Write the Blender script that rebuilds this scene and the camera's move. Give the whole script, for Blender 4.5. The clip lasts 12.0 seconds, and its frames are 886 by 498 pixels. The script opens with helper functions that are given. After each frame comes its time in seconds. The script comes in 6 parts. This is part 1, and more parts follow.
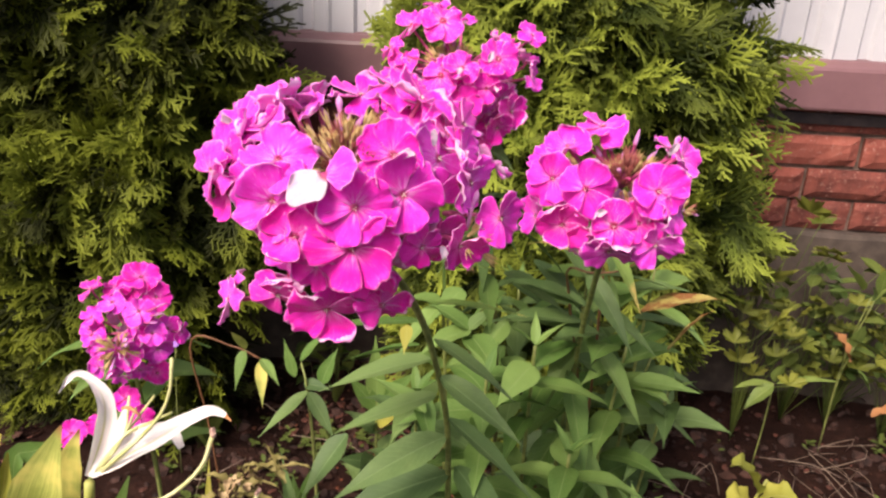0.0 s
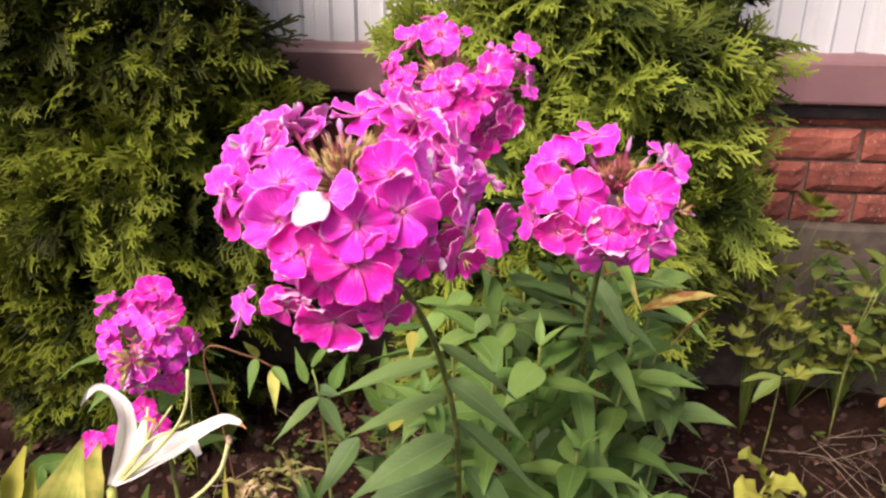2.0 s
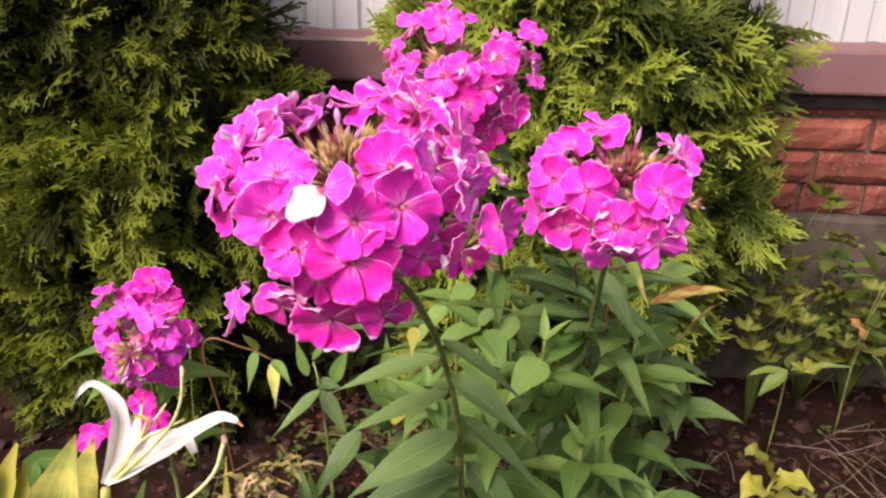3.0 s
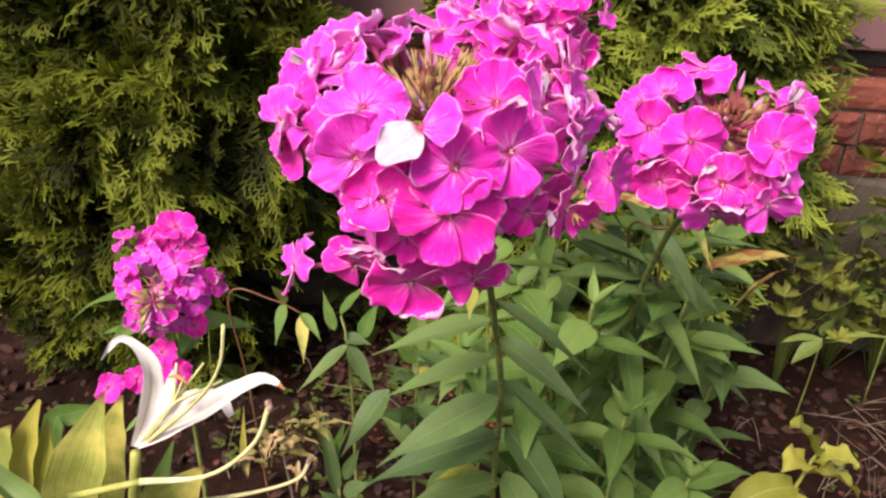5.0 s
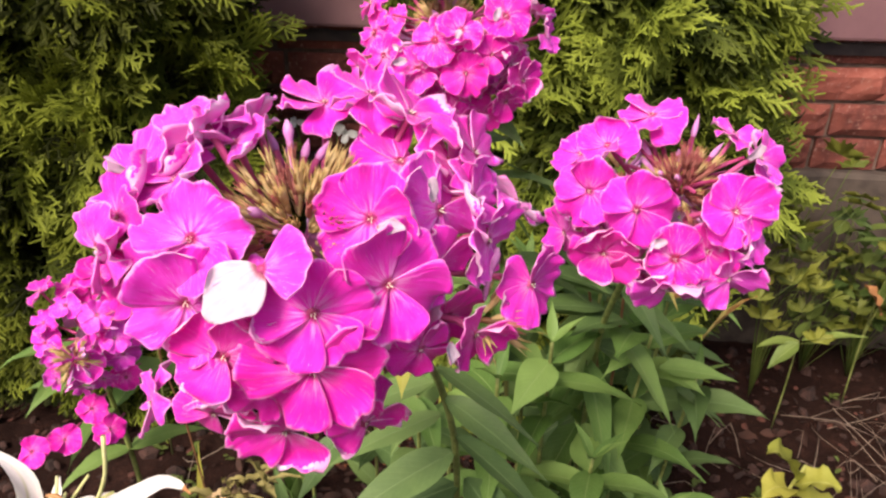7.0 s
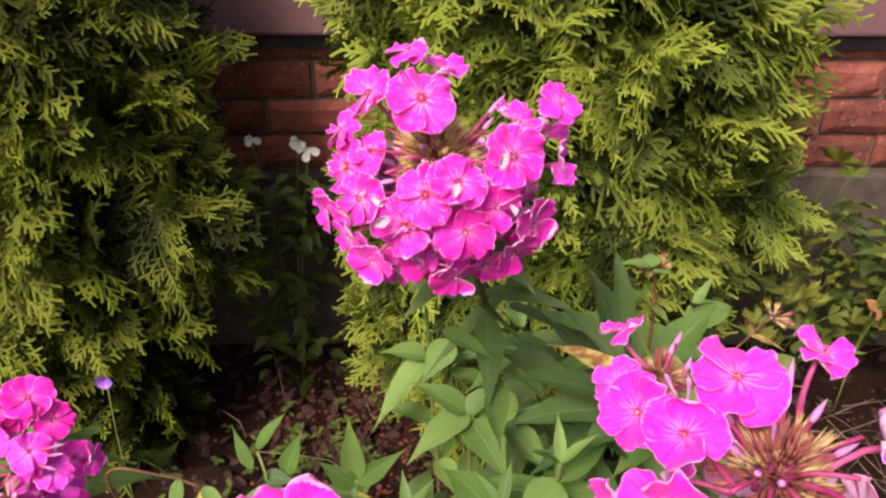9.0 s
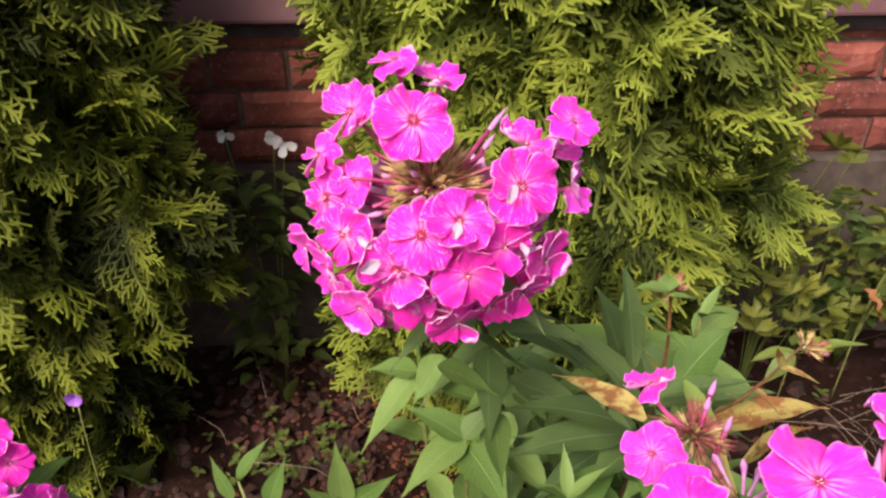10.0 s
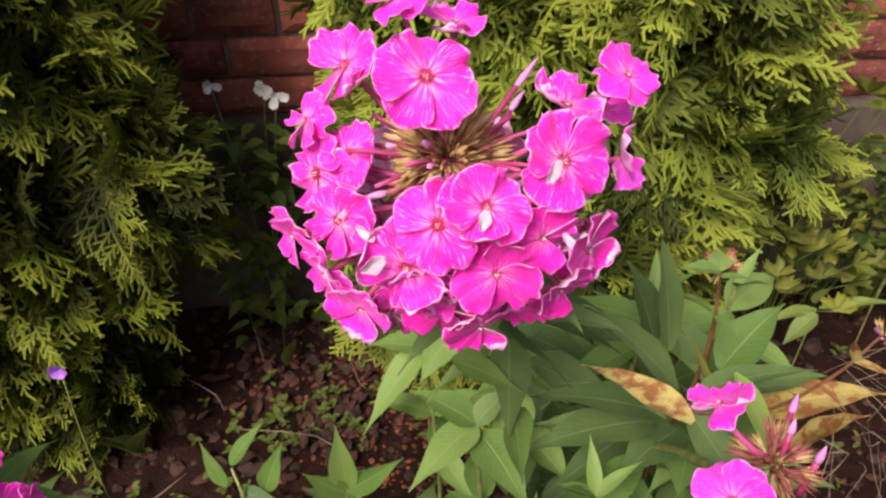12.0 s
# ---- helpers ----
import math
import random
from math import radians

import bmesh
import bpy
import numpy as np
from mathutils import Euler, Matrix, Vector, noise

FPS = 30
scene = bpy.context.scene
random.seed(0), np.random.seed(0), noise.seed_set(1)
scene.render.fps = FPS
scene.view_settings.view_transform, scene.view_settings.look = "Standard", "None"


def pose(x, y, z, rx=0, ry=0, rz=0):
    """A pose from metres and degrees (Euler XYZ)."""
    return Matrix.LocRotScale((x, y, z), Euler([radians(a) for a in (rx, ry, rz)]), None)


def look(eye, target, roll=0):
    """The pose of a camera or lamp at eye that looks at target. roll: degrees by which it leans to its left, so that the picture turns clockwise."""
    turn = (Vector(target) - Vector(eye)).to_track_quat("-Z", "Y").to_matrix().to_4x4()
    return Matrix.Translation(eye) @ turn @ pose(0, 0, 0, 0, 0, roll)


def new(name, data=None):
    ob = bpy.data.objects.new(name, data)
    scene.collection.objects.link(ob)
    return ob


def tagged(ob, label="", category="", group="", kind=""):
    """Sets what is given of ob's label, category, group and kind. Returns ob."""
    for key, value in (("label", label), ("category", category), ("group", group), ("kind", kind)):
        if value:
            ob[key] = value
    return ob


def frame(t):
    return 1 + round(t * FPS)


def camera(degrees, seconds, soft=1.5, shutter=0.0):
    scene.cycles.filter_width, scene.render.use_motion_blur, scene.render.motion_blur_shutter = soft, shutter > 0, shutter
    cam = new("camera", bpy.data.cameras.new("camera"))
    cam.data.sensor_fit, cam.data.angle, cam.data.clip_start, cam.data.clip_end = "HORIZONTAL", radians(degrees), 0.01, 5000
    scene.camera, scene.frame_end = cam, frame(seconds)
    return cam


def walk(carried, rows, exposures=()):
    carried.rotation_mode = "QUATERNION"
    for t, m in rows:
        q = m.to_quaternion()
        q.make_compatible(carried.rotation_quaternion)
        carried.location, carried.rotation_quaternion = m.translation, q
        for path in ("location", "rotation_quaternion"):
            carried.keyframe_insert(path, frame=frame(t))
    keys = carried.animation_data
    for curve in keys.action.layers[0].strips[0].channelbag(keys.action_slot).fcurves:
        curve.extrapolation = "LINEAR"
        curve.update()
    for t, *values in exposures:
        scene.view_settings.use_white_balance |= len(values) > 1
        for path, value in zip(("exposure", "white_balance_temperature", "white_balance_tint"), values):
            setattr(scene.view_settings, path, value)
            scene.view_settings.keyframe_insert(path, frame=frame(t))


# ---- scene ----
cam = camera(60.0, 12.0, soft=2.4)
PATH = [
    (0, (0.257, 0.192, 0.933), (0.173, 2.039, 0.17), 2.8),
    (0.5, (0.265, 0.176, 0.935), (0.18, 2.008, 0.135), 2.7),
    (1, (0.26, 0.159, 0.919), (0.177, 1.996, 0.132), 2.0),
    (1.5, (0.258, 0.165, 0.931), (0.172, 2.0, 0.14), 1.7),
    (2, (0.262, 0.177, 0.945), (0.156, 2.024, 0.183), 0.9),
    (2.5, (0.252, 0.184, 0.944), (0.164, 2.032, 0.184), 1.4),
    (3, (0.262, 0.193, 0.942), (0.147, 2.028, 0.154), 1.0),
    (3.2, (0.257, 0.198, 0.941), (0.165, 2.03, 0.143), 1.4),
    (4.8, (0.223, 0.236, 0.922), (0.1, 2.022, 0.031), 2.8),
    (5, (0.222, 0.237, 0.921), (0.099, 2.018, 0.02), 2.7),
    (5.5, (0.229, 0.24, 0.893), (0.091, 2.008, -0.032), 2.2),
    (6, (0.23, 0.263, 0.905), (0.12, 2.021, -0.043), 1.5),
    (6.5, (0.243, 0.288, 0.917), (0.151, 2.054, -0.018), 1.0),
    (7, (0.247, 0.314, 0.936), (0.18, 2.085, 0.008), 1.1),
    (7.5, (0.248, 0.363, 0.948), (0.198, 2.111, -0.022), 0.6),
    (7.7, (0.248, 0.376, 0.954), (0.218, 2.133, -0.002), 0.6),
    (9.3, (0.222, 0.482, 1.007), (0.265, 2.169, -0.065), 0.4),
    (9.5, (0.224, 0.493, 1.007), (0.281, 2.172, -0.078), 0.4),
    (10, (0.218, 0.527, 1.0), (0.293, 2.2, -0.093), -0.0),
    (10.5, (0.219, 0.552, 1.004), (0.295, 2.18, -0.154), -0.8),
    (11, (0.228, 0.587, 0.978), (0.304, 2.198, -0.204), -1.1),
    (11.5, (0.213, 0.592, 0.978), (0.301, 2.188, -0.224), -0.4),
    (12, (0.213, 0.594, 0.975), (0.288, 2.187, -0.232), -0.5),
]
EXPOSURES = [(0.0, 1.24, 7100, 18), (3.2, 1.24, 7100, 18), (5.0, 1.14, 7100, 17), (6.0, 1.14, 7100, 17), (7.0, 1.20, 7100, 17), (7.7, 1.14, 7100, 17), (9.5, 1.17, 7000, 19), (12.0, 1.10, 7000, 18)]
walk(cam, [(t, look(eye, target, roll)) for t, eye, target, roll in PATH], EXPOSURES)

# ---- world and daylight: a bright overcast sky, sun veiled by cloud ----
world = bpy.data.worlds.new("overcast_sky")
scene.world = world
world.use_nodes = True
wn = world.node_tree.nodes
sky = wn.new("ShaderNodeTexSky")
sky.sky_type, sky.sun_disc = "NISHITA", False
sky.sun_elevation, sky.sun_rotation = radians(49), radians(210)
sky.dust_density, sky.air_density = 4.0, 1.0
wn["Background"].inputs["Strength"].default_value = 0.085
world.node_tree.links.new(sky.outputs["Color"], wn["Background"].inputs["Color"])
sun = new("sun", bpy.data.lights.new("sun", "SUN"))
sun.data.energy, sun.data.angle, sun.data.color = 2.45, radians(20), (1.0, 0.95, 0.88)
sun.matrix_world = look((-2.5, -3.7, 6.3), (0.2, 1.0, 0.3))


# ---- materials ----
class Nodes:
    """A node material with short calls for the nodes used here."""

    def __init__(self, name, rough=0.6, metal=0.0, spec=0.5):
        self.mat = bpy.data.materials.new(name)
        self.mat.use_nodes = True
        self.t = self.mat.node_tree
        self.b = self.t.nodes["Principled BSDF"]
        self.b.inputs["Roughness"].default_value = rough
        self.b.inputs["Metallic"].default_value = metal
        self.b.inputs["Specular IOR Level"].default_value = spec

    def n(self, kind, **settings):
        node = self.t.nodes.new("ShaderNode" + kind)
        for key, value in settings.items():
            node.inputs[key.replace("_", " ")].default_value = value
        return node

    def l(self, a, b):
        self.t.links.new(a, b)

    def coords(self, which="Object", scale=(1, 1, 1)):
        c, m = self.n("TexCoord"), self.n("Mapping")
        m.inputs["Scale"].default_value = scale
        self.l(c.outputs[which], m.inputs["Vector"])
        return m.outputs["Vector"]

    def noise(self, vec, scale, detail=4.0, rough=0.55, distort=0.0):
        node = self.n("TexNoise", Scale=scale, Detail=detail, Roughness=rough, Distortion=distort)
        self.l(vec, node.inputs["Vector"])
        return node.outputs["Fac"]

    def ramp(self, fac, stops):
        node = self.n("ValToRGB")
        e = node.color_ramp.elements
        while len(e) < len(stops):
            e.new(0.5)
        for el, (p, c) in zip(e, stops):
            el.position, el.color = p, (*c, 1) if len(c) == 3 else c
        self.l(fac, node.inputs["Fac"])
        return node.outputs["Color"]

    def step(self, fac, lo, hi, a=0.0, b=1.0):
        node = self.n("MapRange")
        node.interpolation_type = "SMOOTHSTEP"
        for key, value in (("From Min", lo), ("From Max", hi), ("To Min", a), ("To Max", b)):
            node.inputs[key].default_value = value
        self.l(fac, node.inputs["Value"])
        return node.outputs["Result"]

    def math(self, op, a, b=None):
        node = self.t.nodes.new("ShaderNodeMath")
        node.operation = op
        for k, v in enumerate((a, b)):
            if v is None:
                continue
            if isinstance(v, (int, float)):
                node.inputs[k].default_value = v
            else:
                self.l(v, node.inputs[k])
        return node.outputs["Value"]

    def mix(self, fac, a, b, mode="MIX"):
        node = self.t.nodes.new("ShaderNodeMix")
        node.data_type, node.blend_type = "RGBA", mode
        for key, v in ((0, fac), (6, a), (7, b)):
            if isinstance(v, (int, float)):
                node.inputs[key].default_value = v
            elif isinstance(v, tuple):
                node.inputs[key].default_value = (*v, 1)
            else:
                self.l(v, node.inputs[key])
        return node.outputs[2]

    def uv(self):
        c, s = self.n("TexCoord"), self.n("SeparateXYZ")
        self.l(c.outputs["UV"], s.inputs["Vector"])
        return s.outputs["X"], s.outputs["Y"], c.outputs["UV"]

    def rand(self):
        return self.n("ObjectInfo").outputs["Random"]

    def colour(self, c):
        if isinstance(c, tuple):
            self.b.inputs["Base Color"].default_value = (*c, 1)
        else:
            self.l(c, self.b.inputs["Base Color"])

    def bump(self, h, strength=0.4, dist=0.002):
        node = self.n("Bump", Strength=strength, Distance=dist)
        self.l(h, node.inputs["Height"])
        self.l(node.outputs["Normal"], self.b.inputs["Normal"])

    def thin(self, c, amount):
        """Lets light through a leaf or petal."""
        tr, mx = self.n("BsdfTranslucent"), self.n("MixShader", Fac=amount)
        if isinstance(c, tuple):
            tr.inputs["Color"].default_value = (*c, 1)
        else:
            self.l(c, tr.inputs["Color"])
        self.l(self.b.outputs["BSDF"], mx.inputs[1])
        self.l(tr.outputs["BSDF"], mx.inputs[2])
        self.l(mx.outputs["Shader"], self.t.nodes["Material Output"].inputs["Surface"])


def petal_material(name, deep, bright, pale, streaks=0.5, trans=0.34, throat=0.10, margin=0.32):
    m = Nodes(name, rough=0.45, spec=0.3)
    u, v, uv = m.uv()
    r = m.rand()
    off = m.n("CombineXYZ")
    m.l(m.math("MULTIPLY", r, 40.0), off.inputs["X"])
    m.l(m.math("MULTIPLY", r, 73.0), off.inputs["Y"])

    def rays(along, across, scale):
        mp = m.n("Mapping")
        mp.inputs["Scale"].default_value = (along, across, 1.0)
        m.l(uv, mp.inputs["Vector"])
        m.l(off.outputs["Vector"], mp.inputs["Location"])
        return m.noise(mp.outputs["Vector"], scale, 3.0, 0.6)

    broad_rays, fine_rays = rays(0.9, 5.0, 2.0), rays(1.3, 17.0, 2.0)
    blotch = m.noise(m.coords("Object"), 3.0, 3.0)
    base = m.mix(m.step(blotch, 0.3, 0.7), deep, bright)
    base = m.mix(m.math("MULTIPLY", m.step(broad_rays, 0.42, 0.66), 0.55), base, bright)
    base = m.mix(m.math("MULTIPLY", m.step(r, 0.0, 1.0), 0.35), base, bright)
    # pale flares round the eye and fine pale lines that run out to the rim
    flare = m.math("MULTIPLY", m.step(u, 0.55, 0.12), m.step(broad_rays, 0.42, 0.62))
    base = m.mix(m.math("MULTIPLY", flare, 0.75), base, pale)
    line = m.math("MULTIPLY", m.step(fine_rays, 0.57, 0.70), m.step(u, 0.15, 0.55))
    base = m.mix(m.math("MULTIPLY", line, streaks), base, pale)
    across = m.math("ABSOLUTE", m.math("SUBTRACT", m.math("MULTIPLY", v, 2.0), 1.0))
    ragged = m.math("MULTIPLY", m.math("SUBTRACT", broad_rays, 0.5), 0.22)
    edge = m.math("MAXIMUM", m.math("MULTIPLY", m.step(m.math("ADD", across, ragged), 0.93, 1.01), m.step(u, 0.45, 0.85)), m.step(m.math("ADD", u, ragged), 0.94, 1.01))
    base = m.mix(m.math("MULTIPLY", m.math("MULTIPLY", edge, margin + 0.45 * streaks), m.step(m.noise(m.coords("Object"), 1.8, 2.0), 0.28, 0.55)), base, (0.94, 0.72, 0.91))
    base = m.mix(m.math("MULTIPLY", m.step(u, throat + 0.06, throat - 0.04), 0.8), base, (0.40, 0.004, 0.07))
    m.colour(base)
    m.b.inputs["Sheen Weight"].default_value = 0.15
    m.bump(m.math("ADD", m.math("MULTIPLY", fine_rays, 0.6), broad_rays), 0.55, 0.0014)
    m.thin(base, trans)
    return m.mat


PETAL = petal_material("phlox_petal_magenta", (0.90, 0.012, 0.52), (0.95, 0.044, 0.67), (0.97, 0.44, 0.84), 0.35)
PETAL_RAYED = petal_material("phlox_petal_rayed", (0.88, 0.010, 0.45), (0.95, 0.042, 0.62), (0.97, 0.66, 0.89), 0.70, throat=0.14)
PETAL_DEEP = petal_material("phlox_petal_crimson_magenta", (0.86, 0.007, 0.41), (0.93, 0.027, 0.56), (0.95, 0.40, 0.76), 0.28)
PETAL_LILAC = petal_material("phlox_petal_fading_lilac", (0.83, 0.020, 0.55), (0.92, 0.080, 0.75), (0.95, 0.52, 0.90), 0.5)


def plain(name, c1, c2, scale, rough=0.6, trans=0.0, bump=0.3, spec=0.4, metal=0.0, dist=0.001):
    m = Nodes(name, rough=rough, spec=spec, metal=metal)
    vec = m.coords("Object")
    a, b = m.noise(vec, scale, 5.0), m.noise(vec, scale * 0.17, 2.0)
    c = m.mix(m.step(m.math("ADD", m.math("MULTIPLY", a, 0.6), m.math("MULTIPLY", b, 0.4)), 0.35, 0.65), c1, c2)
    m.colour(c)
    m.bump(a, bump, dist)
    if trans:
        m.thin(c, trans)
    return m.mat


REVERSE = plain("phlox_petal_reverse", (0.86, 0.38, 0.72), (0.94, 0.68, 0.90), 2.0, 0.5, 0.3)
RIM = plain("phlox_petal_rim", (0.92, 0.10, 0.62), (0.95, 0.64, 0.88), 1.7, 0.5, 0.3)
WHITE_PETAL = petal_material("folded_pale_petal", (0.62, 0.40, 0.57), (0.70, 0.60, 0.69), (0.76, 0.70, 0.76), 0.3)
TUBE = plain("phlox_tube_pink", (0.30, 0.012, 0.085), (0.52, 0.09, 0.25), 60, 0.5, 0.1)
BUD = plain("phlox_bud", (0.46, 0.12, 0.40), (0.80, 0.46, 0.72), 2.2, 0.5, 0.1)
CALYX = plain("dry_calyx", (0.50, 0.33, 0.11), (0.86, 0.72, 0.44), 1.6, 0.65, 0.3)
CALYX_RED = plain("reddish_calyx", (0.30, 0.055, 0.06), (0.66, 0.33, 0.25), 1.6, 0.65, 0.3)
EYE = plain("flower_eye", (0.22, 0.002, 0.025), (0.36, 0.008, 0.06), 400, 0.6)
ANTHER = plain("cream_anther", (0.86, 0.76, 0.62), (0.92, 0.88, 0.80), 400, 0.6)


def leaf_material(name, dark, light, rib, trans=0.22, blot=None, rough=0.52, ribbed=1.0, tipped=0.10, spot=0.47):
    m = Nodes(name, rough=rough, spec=0.25)
    u, v, uv = m.uv()
    r = m.rand()
    side = m.math("ABSOLUTE", m.math("SUBTRACT", v, 0.5))
    vec = m.coords("Object")
    n1, n2 = m.noise(vec, 28.0, 3.0), m.noise(vec, 240.0, 4.0)
    tone = m.math("ADD", m.math("MULTIPLY", n1, 0.5), m.math("ADD", m.math("MULTIPLY", r, 0.65), m.math("MULTIPLY", n2, 0.2)))
    c = m.mix(m.step(tone, 0.25, 1.1), dark, light)
    wave = m.math("SINE", m.math("MULTIPLY", m.math("SUBTRACT", u, m.math("MULTIPLY", side, 0.42)), 90.0))
    vein = m.step(wave, 0.82, 1.0)
    mid = m.step(side, 0.035, 0.012)
    c = m.mix(m.math("MULTIPLY", vein, 0.10 * ribbed), c, rib)
    c = m.mix(m.math("MULTIPLY", mid, 0.35), c, rib)
    if blot:
        spots = m.step(m.math("ADD", m.noise(vec, 70.0, 4.0, 0.65), m.math("MULTIPLY", u, tipped)), spot, spot + 0.15)
        c = m.mix(spots, c, blot)
    m.colour(c)
    m.bump(m.math("SUBTRACT", m.math("MULTIPLY", n2, 0.3), m.math("MAXIMUM", mid, m.math("MULTIPLY", vein, 0.6 * ribbed))), 0.5, 0.001)
    m.thin(c, trans)
    return m.mat


def blade_material(name, green, pale, yellow):
    """A lily leaf: long parallel streaks, green ageing to yellow in patches, a browned end."""
    m = Nodes(name, rough=0.5, spec=0.3)
    u, v, uv = m.uv()
    vec = m.coords("Object")
    mp = m.n("Mapping")
    mp.inputs["Scale"].default_value = (0.8, 16.0, 1.0)
    m.l(uv, mp.inputs["Vector"])
    streak = m.noise(mp.outputs["Vector"], 2.2, 4.0, 0.6)
    patch = m.noise(vec, 26.0, 3.0, 0.6)
    c = m.mix(m.step(m.math("ADD", m.math("MULTIPLY", streak, 0.5), m.math("MULTIPLY", patch, 0.5)), 0.36, 0.62), green, pale)
    c = m.mix(m.math("MULTIPLY", m.step(m.math("ADD", patch, m.math("MULTIPLY", m.rand(), 0.25)), 0.55, 0.75), 0.8), c, yellow)
    c = m.mix(m.step(m.math("ADD", u, m.math("MULTIPLY", patch, 0.12)), 0.99, 1.05), c, (0.30, 0.16, 0.06))
    m.colour(c)
    m.bump(streak, 0.6, 0.0012)
    m.thin(c, 0.25)
    return m.mat


LEAF = leaf_material("phlox_leaf", (0.060, 0.112, 0.036), (0.145, 0.225, 0.070), (0.20, 0.30, 0.12), ribbed=0.6)
LEAF_LIGHT = leaf_material("phlox_young_leaf", (0.072, 0.150, 0.030), (0.185, 0.295, 0.078), (0.26, 0.35, 0.13), 0.28)
LEAF_YELLOW = leaf_material("yellowing_leaf", (0.25, 0.27, 0.045), (0.46, 0.43, 0.085), (0.55, 0.52, 0.20), 0.3, ribbed=0.2)
LEAF_BROWN = leaf_material("browning_leaf", (0.42, 0.34, 0.10), (0.55, 0.45, 0.16), (0.6, 0.5, 0.25), 0.25, (0.28, 0.12, 0.045), 0.6)
LEAF_TIPPED = leaf_material("leaf_with_yellowed_tip", (0.08, 0.15, 0.03), (0.18, 0.27, 0.06), (0.24, 0.33, 0.11), 0.25, (0.52, 0.40, 0.12), tipped=0.6, spot=0.88)
LEAF_LILY = blade_material("lily_leaf", (0.23, 0.28, 0.06), (0.52, 0.52, 0.14), (0.66, 0.57, 0.16))
LEAF_WEED = leaf_material("weed_leaf", (0.04, 0.075, 0.015), (0.13, 0.165, 0.035), (0.2, 0.26, 0.09), 0.25)
LEAF_OLIVE = leaf_material("columbine_leaf", (0.085, 0.108, 0.017), (0.21, 0.222, 0.036), (0.25, 0.27, 0.08), 0.25)
LEAF_GARDEN = leaf_material("garden_plant_leaf", (0.08, 0.13, 0.03), (0.22, 0.29, 0.07), (0.3, 0.36, 0.14), 0.25)
LEAF_DEAD = leaf_material("dead_orange_leaf", (0.30, 0.13, 0.05), (0.50, 0.27, 0.12), (0.4, 0.22, 0.1), 0.2, ribbed=0.3)
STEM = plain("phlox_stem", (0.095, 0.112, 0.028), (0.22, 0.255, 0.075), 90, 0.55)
# the stem green again, darkened to paint the shade on the rear stem
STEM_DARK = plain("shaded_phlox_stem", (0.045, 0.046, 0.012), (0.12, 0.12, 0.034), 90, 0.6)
STEM_DRY = plain("dry_brown_stem", (0.09, 0.035, 0.015), (0.20, 0.09, 0.04), 90, 0.6)
LILY_STEM = plain("lily_stem", (0.22, 0.26, 0.05), (0.36, 0.36, 0.10), 70, 0.5)
LILY_PISTIL = plain("lily_pistil", (0.52, 0.53, 0.20), (0.76, 0.73, 0.44), 60, 0.5, 0.15)
LILY_STIGMA = plain("lily_stigma", (0.24, 0.13, 0.11), (0.42, 0.28, 0.22), 300, 0.7)


def lily_material():
    """Lily petal: cream with mauve veins that run its length and a greenish midrib at the foot."""
    m = Nodes("lily_petal", rough=0.5, spec=0.25)
    u, v, uv = m.uv()
    mp = m.n("Mapping")
    mp.inputs["Scale"].default_value = (1.2, 14.0, 1.0)
    m.l(uv, mp.inputs["Vector"])
    vein = m.noise(mp.outputs["Vector"], 2.0, 4.0, 0.6)
    c = m.mix(m.step(vein, 0.42, 0.72), (0.93, 0.90, 0.87), (0.84, 0.68, 0.71))
    side = m.math("ABSOLUTE", m.math("SUBTRACT", v, 0.5))
    c = m.mix(m.math("MULTIPLY", m.step(side, 0.36, 0.5), 0.8), c, (0.88, 0.83, 0.78))
    c = m.mix(m.math("MULTIPLY", m.step(side, 0.08, 0.02), m.step(u, 0.7, 0.1)), c, (0.62, 0.60, 0.32))
    m.colour(c)
    m.bump(vein, 0.6, 0.0012)
    m.thin(c, 0.22)
    return m.mat


LILY_PETAL = lily_material()
LILY_BROWN = plain("wilted_petal_tip", (0.40, 0.16, 0.05), (0.62, 0.34, 0.16), 120, 0.6, 0.2)
DRIED = plain("dried_flower_heads", (0.28, 0.18, 0.09), (0.48, 0.36, 0.20), 120, 0.75, 0.1)
DRIED_OLIVE = plain("withered_olive_bract", (0.13, 0.11, 0.03), (0.34, 0.29, 0.10), 40, 0.7, 0.2)
TWIG = plain("dry_grass_stalk", (0.13, 0.09, 0.065), (0.28, 0.21, 0.16), 80, 0.8)
WHITE_FLOWER = plain("white_blossom", (0.78, 0.78, 0.76), (0.9, 0.9, 0.88), 120, 0.5, 0.2)
VIOLET_FLOWER = plain("violet_blossom", (0.22, 0.06, 0.42), (0.36, 0.14, 0.58), 120, 0.5, 0.2)
BARK = plain("thuja_bark", (0.07, 0.035, 0.02), (0.16, 0.09, 0.05), 40, 0.9, bump=0.8, dist=0.004)
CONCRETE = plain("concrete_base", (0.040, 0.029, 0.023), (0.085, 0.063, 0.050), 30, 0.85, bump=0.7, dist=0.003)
SILL_METAL = plain("painted_sill_metal", (0.145, 0.072, 0.080), (0.185, 0.095, 0.103), 14, 0.42, bump=0.06)
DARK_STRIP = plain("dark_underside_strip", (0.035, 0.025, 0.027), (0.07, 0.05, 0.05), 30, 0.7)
CLADDING = plain("pale_metal_cladding", (0.41, 0.41, 0.44), (0.48, 0.48, 0.51), 6, 0.4, bump=0.04)
MORTAR = plain("dark_mortar", (0.07, 0.045, 0.035), (0.15, 0.10, 0.08), 60, 0.95, bump=0.8, dist=0.003)


